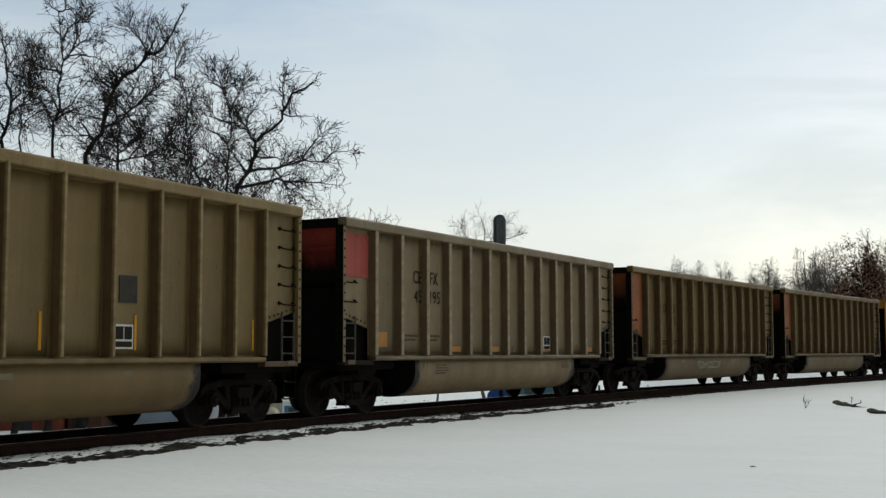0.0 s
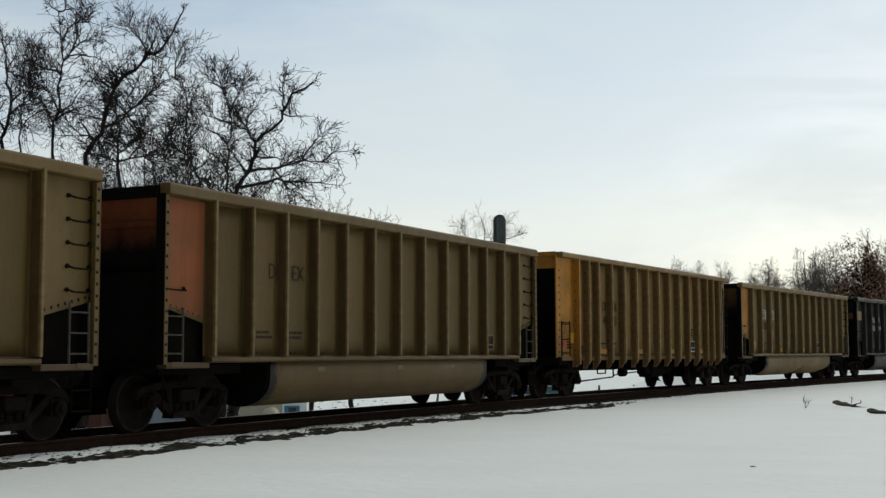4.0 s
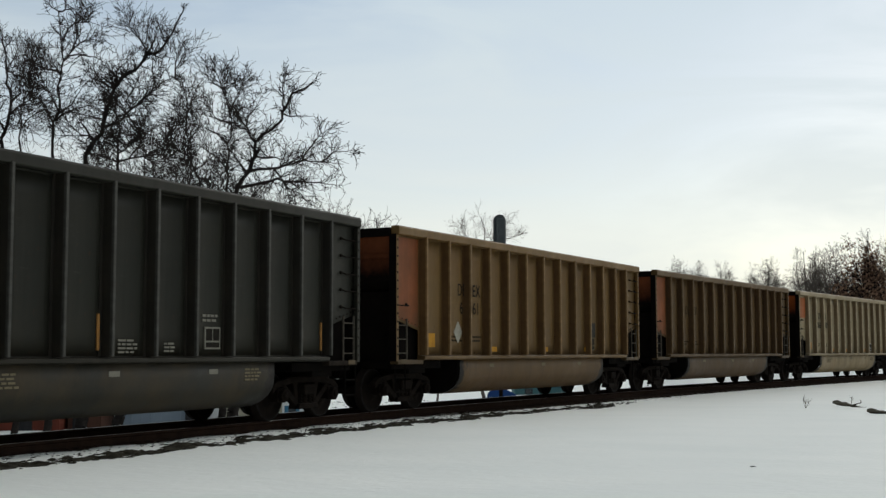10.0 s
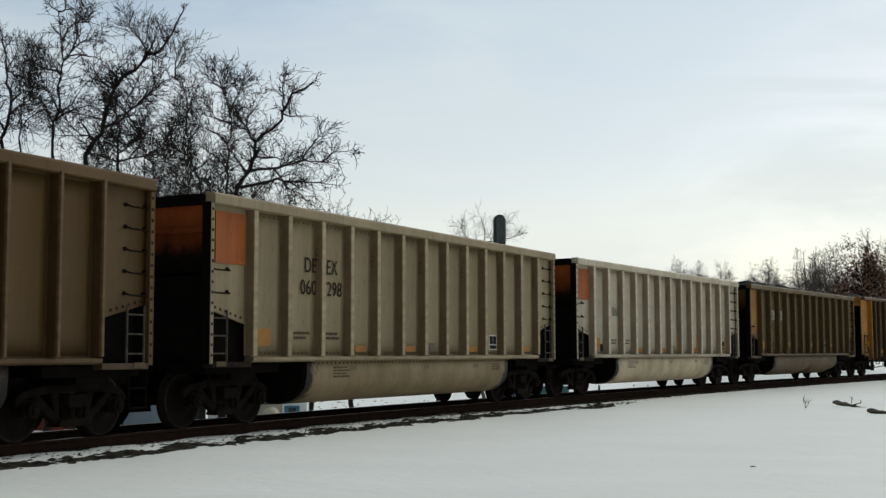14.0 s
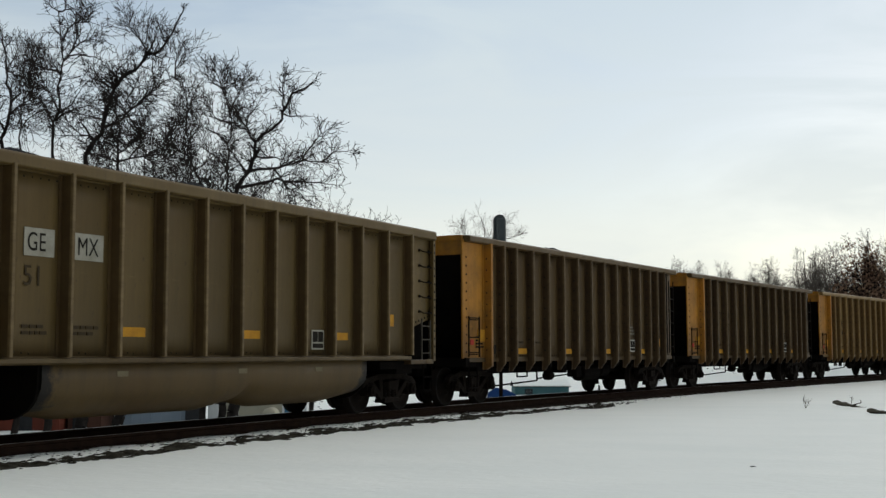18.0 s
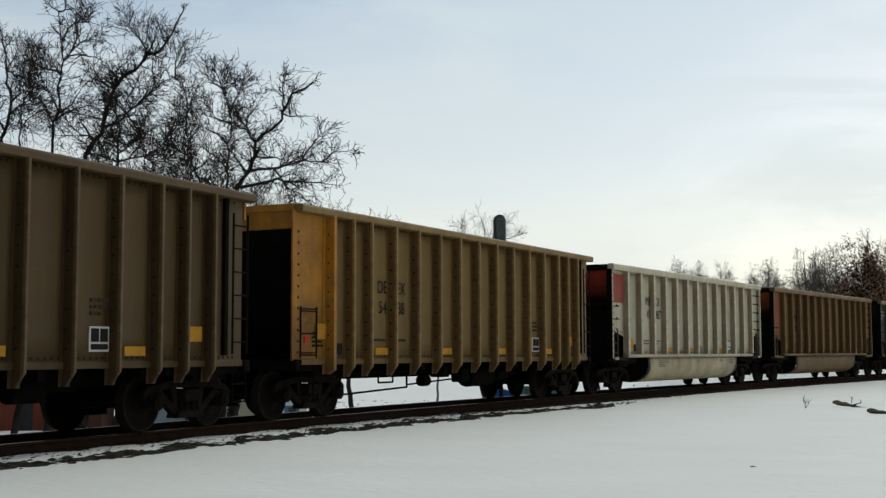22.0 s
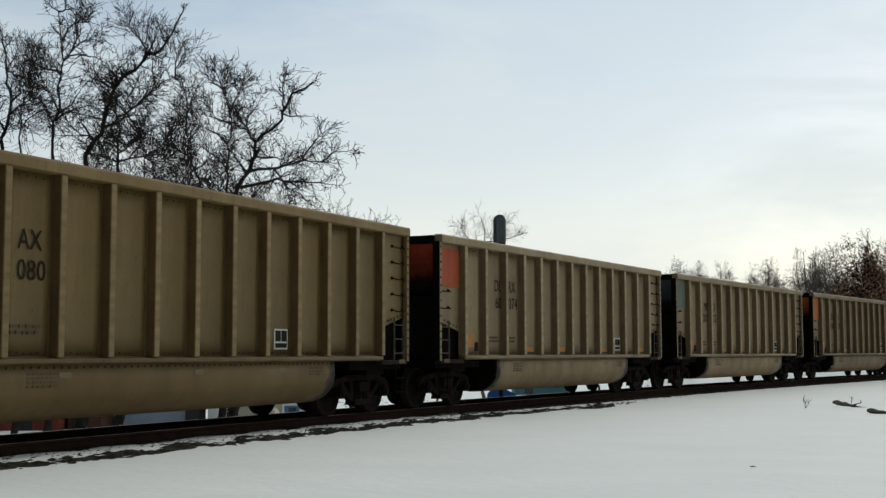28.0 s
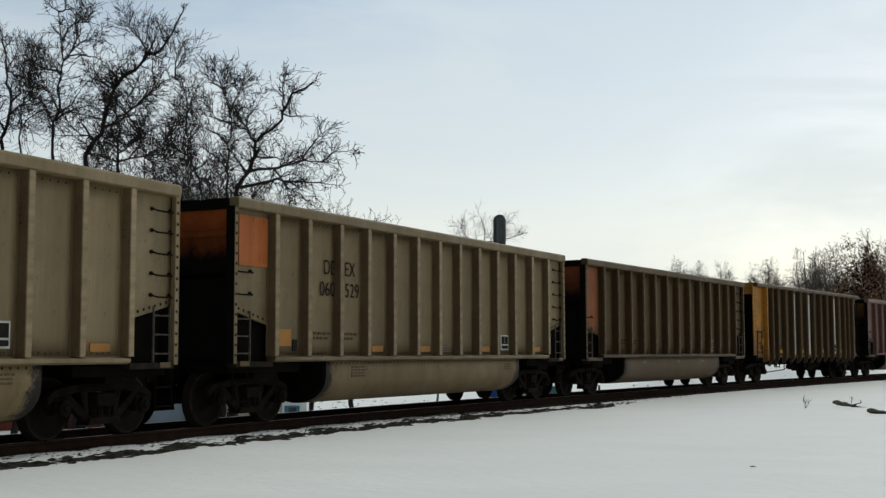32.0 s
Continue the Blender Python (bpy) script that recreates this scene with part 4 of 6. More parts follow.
def flat_car(n, label, body, marks=None, ink="ink", stripes="gold", peak=0.62, streaks=False):
    car = base_car(n, label)
    P_, Y_ = PAINT[body], PAINT["yellow"]
    T = 3.95
    for k in (-1, 1):
        side = Matrix.Translation((0, k * SHEET, 0)) @ Matrix.Rotation(0 if k < 0 else math.pi, 4, "Z")
        part("side_sheet", once("flat_side", lambda: Build().prism([(-6.1, T - 0.1), (-6.1, 1.08), (7.1, 1.08), (7.1, T - 0.1)], -0.02, 0.02).mesh("side_sheet", 0.006)), P_, car, "", Matrix.Translation((0, k * SHEET, 0)))
        part("end_panel", once("flat_end_panel", lambda: Build().prism([(-HALF - 0.06, T - 0.1), (-HALF - 0.06, 1.10), (-6.1, 1.10), (-6.1, T - 0.1)], -0.02, 0.02).mesh("end_panel", 0.006)), Y_, car, "yellow painted end panel", Matrix.Translation((0, k * SHEET, 0)))
        part("top_chord", once("flat_chord", lambda: chord(T, 0.15)), P_, car, "", side)
        part("side_sill", once("flat_ledge", lambda: Build().run([(-0.05, 1.02), (-0.05, 1.12), (0.03, 1.12), (0.03, 1.02)], -7.1, 7.1).mesh("side_sill", 0.006)), P_, car, "", side)
        for i, u in enumerate(RIBS_FLAT):
            first = i == 0
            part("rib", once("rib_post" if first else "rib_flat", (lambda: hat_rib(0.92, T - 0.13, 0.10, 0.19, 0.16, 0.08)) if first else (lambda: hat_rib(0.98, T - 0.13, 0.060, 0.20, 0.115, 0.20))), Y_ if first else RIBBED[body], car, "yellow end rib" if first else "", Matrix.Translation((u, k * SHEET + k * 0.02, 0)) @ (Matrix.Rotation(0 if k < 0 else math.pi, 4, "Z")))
        spots = [(u, 0, z) for u in np.arange(-5.9, 6.9, 0.13) for z in (1.17, T - 0.19)]
        tagged(part("rivets", once("flat_rivets", lambda: rivets(spots, 0.021)), LETTER["ink"], car, "rows of dark rivet heads", Matrix.Translation((0, k * (SHEET + 0.02), 0)) @ Matrix.Rotation(0 if k < 0 else math.pi, 4, "Z")), kind="stuff")
        heads = [(u, 0.07, z) for u in RIBS_FLAT for z in np.arange(1.3, 3.7, 0.27)]
        tagged(part("web_bolts", once("web_bolts_flat", lambda: web_bolts(heads, 0.045)), LETTER["ink"], car, "bolt heads on the rib webs", Matrix.Translation((0, k * (SHEET + 0.02), 0)) @ Matrix.Rotation(0 if k < 0 else math.pi, 4, "Z")), kind="stuff")
        part("end_header", once("flat_header", lambda: Build().box(-0.03, 0.03, -SHEET + 0.02, SHEET - 0.02, T - 0.44, T - 0.12).mesh("end_header", 0.006)), Y_, car, "yellow end header", Matrix.Translation((k * 7.24, 0, 0)))
        part("end_chord", once("flat_end_chord", lambda: Build().box(-0.09, 0.09, -SHEET + 0.02, SHEET - 0.02, T - 0.12, T + 0.01).mesh("end_chord", 0.01)), Y_, car, "", Matrix.Translation((k * 7.22, 0, 0)))
        # the recess's shadow is given as a near-black wall colour
        part("slope_sheet", once("flat_slope", lambda: Build().prism([(-7.18, T - 0.3), (-7.12, T - 0.3), (-5.9, 1.1), (-5.96, 1.08)], -SHEET + 0.03, SHEET - 0.03).mesh("slope_sheet")), PAINT["soot_shade"], car, "end wall blackened for its recess shade", Matrix.Rotation(0 if k < 0 else math.pi, 4, "Z"))
        part("end_sill", once("flat_end_sill", lambda: Build().box(-0.09, 0.09, -1.5, 1.5, 0.92, 1.12).mesh("end_sill", 0.01)), PAINT["soot_shade"], car, "", Matrix.Translation((k * 7.2, 0, 0)))
        for j in (-1, 1):
            stirrup(car, Matrix.Translation((k * 6.95, j * 1.5, 0)))
    bays(car, RIBS_FLAT, 1.14, T - 0.14, P_, n, SHEET + 0.02)
    # cage ladder on the leading end, tall ladder on the trailing end
    ladder(car, "ladder", Matrix.Translation((-6.95, -SHEET - 0.11, 1.14)), 0.94, 0.52, (0.06, 0.10, 0.45, 0.86, 0.90), STEEL, "dark caged step ladder")
    ladder(car, "ladder", Matrix.Translation((6.92, -SHEET - 0.11, 1.22)), 2.35, 0.42, [0.2 + 0.39 * i for i in range(6)], STEEL, "tall dark end ladder")
    part("end_channel", once("endch", lambda: Build().box(-0.05, 0.05, -0.07, 0, 1.2, T - 0.14).mesh("end_channel", 0.006)), PAINT["soot_shade"], car, "", Matrix.Translation((6.56, -SHEET - 0.02, 0)))
    tagged(part("post_rivets", once("flat_post_rivets", lambda: rivets([(u, 0, z) for u in (-7.16, -6.22) for z in np.arange(1.25, 3.6, 0.2)], 0.024)), LETTER["ink"], car, "", Matrix.Translation((0, -SHEET - 0.02, 0))), kind="stuff")
    part("floor_sheet", once("flat_floor", lambda: Build().box(-6.0, 6.9, -1.4, 1.4, 1.04, 1.10).mesh("floor_sheet")), PAINT["soot_shade"], car)
    part("coal_load", once(("heap", peak), lambda: heap(peak, 33)), COAL, car, "black lump coal heaped to the top chord")
    # brake gear below the floor
    part("air_reservoir", once("tank", lambda: Build().tube((0.9, -0.75, 0.66), (2.1, -0.75, 0.66), 0.24, k=14).mesh("air_reservoir", 0.03)), PAINT["soot_shade"], car)
    part("brake_cylinder", once("cyl", lambda: Build().tube((2.5, -0.7, 0.72), (3.1, -0.7, 0.72), 0.19, k=14).tube((3.1, -0.7, 0.72), (3.9, -0.7, 0.70), 0.035).mesh("brake_cylinder", 0.02)), PAINT["soot_shade"], car)
    part("brake_rod", once("rod", lambda: Build().tube((-5.2, -1.1, 0.42), (-2.3, -0.95, 0.50), 0.022).tube((-5.2, -1.1, 0.42), (-5.2, -1.1, 0.98), 0.022).tube((-2.3, -0.95, 0.50), (-2.3, -0.95, 0.98), 0.022).tube((-2.3, -0.95, 0.55), (0.9, -0.8, 0.66), 0.02).tube((-3.5, -0.95, 0.62), (-2.9, -0.95, 0.62), 0.02).tube((-3.5, -0.95, 0.62), (-3.5, -0.95, 0.98), 0.02).tube((-2.9, -0.95, 0.62), (-2.9, -0.95, 0.98), 0.02).mesh("brake_rod")), PAINT["soot_shade"], car)
    part("brake_valve", once("valve", lambda: Build().box(0.25, 0.62, -1.0, -0.7, 0.55, 1.02).mesh("brake_valve", 0.02)), PAINT["soot_shade"], car)
    part("valve_bracket", once("vbr", lambda: Build().box(-0.6, -0.3, -0.95, -0.6, 0.68, 1.02).mesh("valve_bracket", 0.02)), PAINT["soot_shade"], car)
    part("slack_adjuster", once("slack", lambda: Build().tube((-1.6, -0.9, 0.62), (-1.3, -0.9, 0.62), 0.13, k=10).mesh("slack_adjuster", 0.02)), PAINT["soot_shade"], car)
    for u in (-4.7, -2.4, 0.0, 2.4, 4.6):
        part("cross_bearer", once("bearer", lambda: Build().box(-0.07, 0.07, -1.42, 1.42, 0.86, 1.06).mesh("cross_bearer", 0.006)), PAINT["soot_shade"], car, "", Matrix.Translation((u, 0, 0)))
    if marks:
        lettering(car, marks, LETTER[ink], -3.90 if n == 14 else -3.82, 2.44, 0.25, 0.08)
    bars(car, -4.5, 1.52, 1, 0.5, 0.05, LETTER["faded"], seed=n)
    bars(car, -3.65, 1.52, 1, 0.5, 0.05, LETTER["faded"], seed=n + 3)
    bars(car, -6.7, 1.62, 4, 0.4, 0.04, LETTER["ink"], seed=n + 7)
    for u in (-4.46, -1.64, 1.2, 4.05):
        plate(car, "reflector", u, u + 0.48, 1.20, 1.34, STRIPE[stripes], "worn yellow reflective strip")
    plate(car, "reflector", 5.6, 5.95, 1.42, 1.66, STRIPE["gold"], "worn square reflector")
    plate(car, "reflector", -6.62, -6.26, 1.50, 1.78, STRIPE["gold"], "bright yellow square reflector")
    plate(car, "red_tag", -6.98, -6.84, 1.42, 1.54, STRIPE["rose"], "small red reflector")
    plate(car, "placard", -5.95, -5.7, 1.2, 1.42, LETTER["ink"], "dark routing placard")
    data_box(car, 3.28, 1.26, LETTER["chalk"])
    bars(car, 3.3, 2.02, 3, 0.34, 0.05, LETTER["dim" if n == 12 else "faded"], seed=n + 11)
    if streaks:
        rng = random.Random(4)
        for u in RIBS_FLAT[3:12]:
            if rng.random() < 0.75:
                plate(car, "lime_streak", u + 0.16, u + 0.16 + rng.choice((0.25, 0.5, 0.62)), 1.14, 3.70, LETTER["chalk"], "pale lime run down the side")
    return car


CARS = [
    lambda n: tub_car(n, "tan steel coal gondola with a rounded belly tub", "tan", "tan", "", "brown", None, stripes=None, box_x=2.35, new_style=False, pad=1.98, drips=(0.82, 2.8, 5.9)),
    lambda n: tub_car(n, "taupe coal gondola with a red end panel", "taupe", "red", "upper", "red", ("CE", "FX", "45", "195"), box_x=2.42, new_style=True, stripes="peach"),
    lambda n: tub_car(n, "dirty brown coal gondola with rusty orange ends", "brown", "rust", "full", "rust", ("DE", "EX", "", "73"), "faded", row=2.53, box_x=3.42, stripes=None, pad=1.66, boxm="faint", tag="tag"),
    lambda n: tub_car(n, "dirty brown coal gondola with burnt orange ends", "brown", "rust", "full", "rust", ("DE", "EX", "", ""), "faded", row=2.53, box_x=4.45, stripes=None, boxm="faint"),
    lambda n: flat_car(n, "fawn ribbed coal gondola with bright yellow ends", "fawn", ("DE", "EX", "49", "43"), "ink", "peach"),
    lambda n: tub_car(n, "tan coal gondola with amber ends and white mark pads", "tan", "amber", "full", "brown", ("GE", "MX", "520", "01"), boxed=True, peak=0.5, boxm="pad", box_x=2.42, stripes="gold"),
    lambda n: tub_car(n, "black coal gondola with a cream panel and white lettering", "black", "cream", "small", "black", ("DL", "RX", "950", "544"), "chalk", stripes=None, box_x=2.42, boxm="dim", drips=(-0.12, 6.0)),
    lambda n: tub_car(n, "bronze tan coal gondola with orange ends and a white diamond", "bronze", "rust", "full", "rust", ("DE", "EX", "61", "61"), "ink", stripes="gold", row=2.53, pad=1.66, boxm="faint"),
    lambda n: tub_car(n, "rust-stained brown coal gondola with rusty orange ends", "sienna", "rust", "full", "rust", ("DE", "EX", "", ""), "faded", row=2.53, stripes=None, boxm="faint"),
    lambda n: tub_car(n, "khaki coal gondola with a bright orange end panel", "khaki", "orange", "upper", "orange", ("DE", "EX", "060", "298"), box_x=3.42, new_style=True),
    lambda n: tub_car(n, "weathered ash-grey coal gondola with a bright orange end panel", "ash", "orange", "upper", "orange", ("", "", "060", ""), "worn", drips=(0.9, 2.85, 5.9), box_x=5.4, new_style=True),
    lambda n: tub_car(n, "dusty tan coal gondola with amber ends and white mark pads", "dun", "amber", "full", "brown", ("GE", "MX", "51", ""), boxed=True, peak=0.88, ink="faded", boxm="pad", box_x=2.42, stripes="gold"),
    lambda n: flat_car(n, "dark brown ribbed coal gondola with yellow ends", "umber", None, "faded", peak=0.95),
    lambda n: flat_car(n, "dark brown ribbed coal gondola with faded marks and yellow ends", "umber", ("DE", "EX", "5", "07"), "faded", peak=0.86),
    lambda n: flat_car(n, "fawn ribbed coal gondola with black marks and yellow ends", "fawn", ("DE", "EX", "54", "88"), "ink"),
    lambda n: tub_car(n, "grey-white coal gondola with a red end panel", "white", "red", "upper", "red", ("MB", "KX", "45", "087"), box_x=3.42, new_style=True, stripes="gold"),
    lambda n: tub_car(n, "bronze tan coal gondola with dull orange ends", "bronze", "rust", "full", "rust", ("DE", "EX", "65", "57"), "ink", row=2.53, stripes="peach", box_x=4.45, boxm="faint"),
    lambda n: tub_car(n, "tan coal gondola with black ends", "tan", "black", "full", "black", ("GE", "AX", "20", "080"), "ink", stripes=None, box_x=2.4, post="black", row=2.62, new_style=True),
    lambda n: tub_car(n, "stone-coloured coal gondola with a red-orange end panel", "stone", "vermilion", "upper", "vermilion", ("DL", "RX", "60", "074"), box_x=3.42, new_style=True),
    lambda n: tub_car(n, "stone-coloured coal gondola with a faded teal end panel", "stone", "teal", "upper", "teal", ("MB", "KX", "307", "132"), box_x=3.42, new_style=True),
    lambda n: tub_car(n, "taupe coal gondola with an orange end panel", "taupe", "orange", "upper", "orange", ("DE", "EX", "060", "529"), box_x=3.42, new_style=True),
    lambda n: tub_car(n, "dark brown coal gondola with burnt orange ends", "umber", "rust", "full", "rust", None, stripes=None),
    lambda n: flat_car(n, "dark ribbed coal gondola streaked with pale lime", "umber", None, "faded", streaks=True),
    lambda n: tub_car(n, "faded oxide-red coal gondola", "pink", "pink", "", "brown", None, stripes=None),
]
END_MARKS = {1: (("CEFX", "45195"), "pad"), 6: (("DLRX", "950544"), "pad"), 9: (("DEEX", "060298"), "pad"), 15: (("MBKX", "45087"), "pad"),
             18: (("DLRX",), "pad"), 19: (("MBKX",), "dim"), 20: (("DEEX", "060529"), "pad"), 17: (("GEAX",), "pad")}
for i, make in enumerate(CARS):
    made = make(i)
    if i == 7:
        me = Build().prism([(-4.62, 1.70), (-4.42, 1.95), (-4.22, 1.70), (-4.42, 1.45)], -0.024, 0).mesh("diamond")
        part("diamond_placard", me, LETTER["pad"], made, "white painted diamond", Matrix.Translation((0, -SHEET - 0.022, 0)))
    if i == 6:
        part("end_band", Build().box(-0.006, 0, -1.36, 1.36, 2.84, 3.14).mesh("end_band"), PAINT["amberdark"], made, "brown band across the end", Matrix.Translation((-7.245, 0, 0)))
    if i == 17:
        for k, word in enumerate(("ROTARY", "COUPLER", "END")):
            write(made, word, -6.88 + 0.06 * (k == 2), 3.22 - 0.17 * k, 0.10, LETTER["chalk"], squeeze=0.80)
    if i in END_MARKS:
        end_marks(made, END_MARKS[i][0], LETTER[END_MARKS[i][1]])


# ---- bare winter trees beyond the line ----
def grow(segs, rng, p, d, length, r, level, up=0.12, gnarl=0.30, kids=(3, 5)):
    """One branch of short bent pieces that carries smaller ones along its outer part."""
    pieces = (2, 4, 6, 8)[min(level, 3)]
    step, q, spots = length / pieces, Vector(p), []
    for i in range(pieces):
        d = (d + Vector((rng.uniform(-1, 1), rng.uniform(-1, 1), rng.uniform(-1, 1) + up)) * gnarl).normalized()
        e = q + d * step
        segs.append((q, e, r * (1 - 0.7 * i / pieces), r * (1 - 0.7 * (i + 1) / pieces)))
        spots.append((q, e, d))
        q = e
    if level > 0:
        for _ in range(rng.randint(*kids) + (2 if level > 1 else 0)):
            a, e, dd = rng.choice(spots[1:] if len(spots) > 2 else spots)
            side = Vector((rng.uniform(-1, 1), rng.uniform(-1, 1), rng.uniform(-0.6, 1))).normalized()
            grow(segs, rng, a.lerp(e, rng.random()), (dd * 0.8 + side * 0.75).normalized(), length * rng.uniform(0.28, 0.55), max(r * 0.5, 0.007), level - 1, up, gnarl, kids)


def sticks(segs, name, k):
    bd = Build()
    ring = [(math.cos(2 * math.pi * i / k), math.sin(2 * math.pi * i / k)) for i in range(k)]
    side = [(i, i + k, (i + 1) % k + k, (i + 1) % k) for i in range(k)]
    for p, q, r, r2 in segs:
        w = (q - p).normalized()
        a = w.orthogonal().normalized()
        c = w.cross(a)
        bd.add([tuple(p + r * (u * a + t * c)) for u, t in ring] + [tuple(q + r2 * (u * a + t * c)) for u, t in ring], side)
    me = bpy.data.meshes.new(name)
    me.from_pydata(bd.v, [], bd.f)
    me.polygons.foreach_set("use_smooth", np.ones(len(bd.f), bool))
    return me


def sprout(segs, rng, p, d, length, r, level, tip, up):
    """One twig system: a nearly straight shoot that forks alternately, each fork finer, all reaching outward and up."""
    pieces = 4 if level > 1 else 3 if level else 2
    step, q, turn = length / pieces, Vector(p), rng.uniform(0, 6.28)
    for i in range(pieces):
        d = (d + Vector((rng.gauss(0, 1), rng.gauss(0, 1), rng.gauss(0, 1))) * 0.23 + Vector((0, 0, up * 0.35))).normalized()
        e = q + d * step * rng.uniform(0.8, 1.2)
        r1 = max(tip * 0.6, r * (1 - 0.65 * (i + 1) / pieces))
        segs.append((q, e, max(tip * 0.6, r * (1 - 0.65 * i / pieces)), r1))
        if level and (i or level > 1):
            for _ in range(1 if level == 1 or rng.random() < 0.75 else 2):
                turn += rng.uniform(1.8, 3.6)
                a = d.orthogonal().normalized()
                side = a * math.cos(turn) + d.cross(a) * math.sin(turn)
                spread = rng.uniform(0.55, 1.1)
                sprout(segs, rng, e, (d + side * spread + Vector((0, 0, up * 0.6))).normalized(), length * rng.uniform(0.45, 0.80) * (1.05 - 0.30 * i / pieces), max(r1 * 0.75, tip * 0.8), level - 1, tip, up)
        q = e


def tree(y, limbs, r0, seed, label, count, spread=0.70, bark=BARK, group="bare trees behind the track", tip=0.0180, up=0.10, reach=1.0):
    """A bare tree: the first limb is the trunk, given by x, z at depth y; the others join the wood that stands nearest."""
    rng = random.Random(seed)
    bx, bz = limbs[0][0]
    foot = float(ground_height(np.array([bx]), np.array([y]))[0])
    base = Vector((bx, y, foot))
    root = new("tree")
    root.matrix_basis = Matrix.Translation(base)
    tagged(root, label, "tree", group)
    trunk, fats, goals = [], [], []
    for j, limb in enumerate(limbs):
        lean = rng.uniform(-0.4, 0.4) if j else 0.0
        pts, far = [Vector((x, y, z)) - base for x, z in limb], 0.0
        for i in range(1, len(pts)):
            far += (pts[i] - pts[i - 1]).length
            pts[i].y += lean * far
        if j == 0:
            pts, fat = [Vector((rng.uniform(-0.3, 0.3), 0, -0.3))] + pts, r0 * 1.25
        else:
            fork = min(trunk, key=lambda g: (g[0] - pts[0]).length)
            pts, fat = [fork[0]] + ([] if (fork[0] - pts[0]).length < 0.6 else pts[:1]) + pts[1:], max(fork[2] * 0.78, 0.05)
        run, total = 0.0, sum((b_ - a).length for a, b_ in zip(pts, pts[1:]))
        for i, (a, b_) in enumerate(zip(pts, pts[1:])):
            n = max(2, int((b_ - a).length / 0.30))
            prev, bow = a, Vector([rng.uniform(-0.2, 0.2) for _ in range(3)]) * (b_ - a).length * 0.4
            for k in range(1, n + 1):
                q = a.lerp(b_, k / n) + bow * math.sin(math.pi * k / n) + Vector([rng.uniform(-0.045, 0.045) for _ in range(3)]) * (k < n)
                f0, f1 = run / total, (run + (q - prev).length) / total
                low = 1.0 if j or i else 1.25 - 0.25 * k / n
                trunk.append((prev, q, fat * (1 - 0.86 * f0) * low, fat * (1 - 0.86 * f1) * low))
                run += (q - prev).length
                if (j and f1 > 0.22) or (not j and i > 1):
                    fats.append(fat * (1 - 0.86 * f1))
                    goals.append((*q, spread * (1.5 - 1.0 * f1)))
                prev = q
    # twig systems along the outer limbs, pointing away from the heart of the crown
    crown, heart = [], sum((Vector(q[:3]) for q in goals), Vector()) / len(goals)
    heart.z -= 1.0
    for _ in range(int(count / 7)):
        i = rng.randrange(len(goals))
        q, size = Vector(goals[i][:3]), goals[i][3]
        if rng.random() > (size / spread) ** 1.3 / 1.7:
            continue
        ahead = q - Vector(goals[max(0, i - 1)][:3])
        ahead = ahead.normalized() if 0.02 < ahead.length < 0.8 else (q - heart).normalized()
        side = Vector((rng.gauss(0, 1), rng.gauss(0, 1), rng.gauss(0, 0.8)))
        d = (ahead * rng.uniform(0.3, 0.8) + side.normalized() * 1.0 + (q - heart).normalized() * 0.35 + Vector((0, 0, up * 1.6))).normalized()
        sprout(crown, rng, q, d, size * rng.uniform(0.7, 1.9) * reach, min(fats[i] * 0.6, tip * 2.5), 2, tip, up)
    part("trunk", sticks(trunk, "trunk", 8), bark, root)
    part("crown", sticks(crown, "crown", 3), bark, root, "tangle of leafless twigs")
    return root, crown


tree(58, [[(-18.3, 10.9), (-18.3, 11.7), (-18.3, 12.2), (-18.0, 12.9), (-18.1, 13.6), (-18.0, 14.5), (-17.9, 15.1), (-18.0, 16.0), (-18.1, 16.7), (-18.2, 17.5), (-18.6, 17.8)],
          [(-18.3, 12.2), (-18.6, 12.8), (-18.8, 13.1), (-19.2, 13.4), (-19.5, 13.8)],
          [(-18.1, 12.6), (-18.3, 13.2), (-18.6, 13.8), (-18.8, 14.8)],
          [(-18.2, 12.2), (-17.9, 12.5), (-17.4, 13.0), (-16.9, 13.8), (-16.4, 14.2)],
          [(-17.8, 12.5), (-17.2, 12.8), (-16.6, 12.9), (-15.9, 12.9)],
          [(-17.9, 15.1), (-17.5, 15.5), (-17.0, 15.9), (-16.4, 16.0), (-15.8, 15.7)],
          [(-17.9, 15.2), (-17.2, 15.5), (-16.5, 15.4), (-15.8, 15.0)],
          [(-18.0, 16.1), (-17.7, 16.7), (-17.4, 17.0), (-16.7, 17.0), (-16.2, 16.8)],
          [(-17.5, 15.5), (-17.3, 16.4), (-17.4, 17.0), (-17.2, 17.5)],
          [(-18.2, 17.4), (-17.9, 17.6), (-17.1, 17.7)],
          [(-18.0, 14.5), (-18.9, 14.8), (-19.3, 15.6)]],
     0.13, 11, "slim tall leafless tree with a forked dark trunk", 2600)
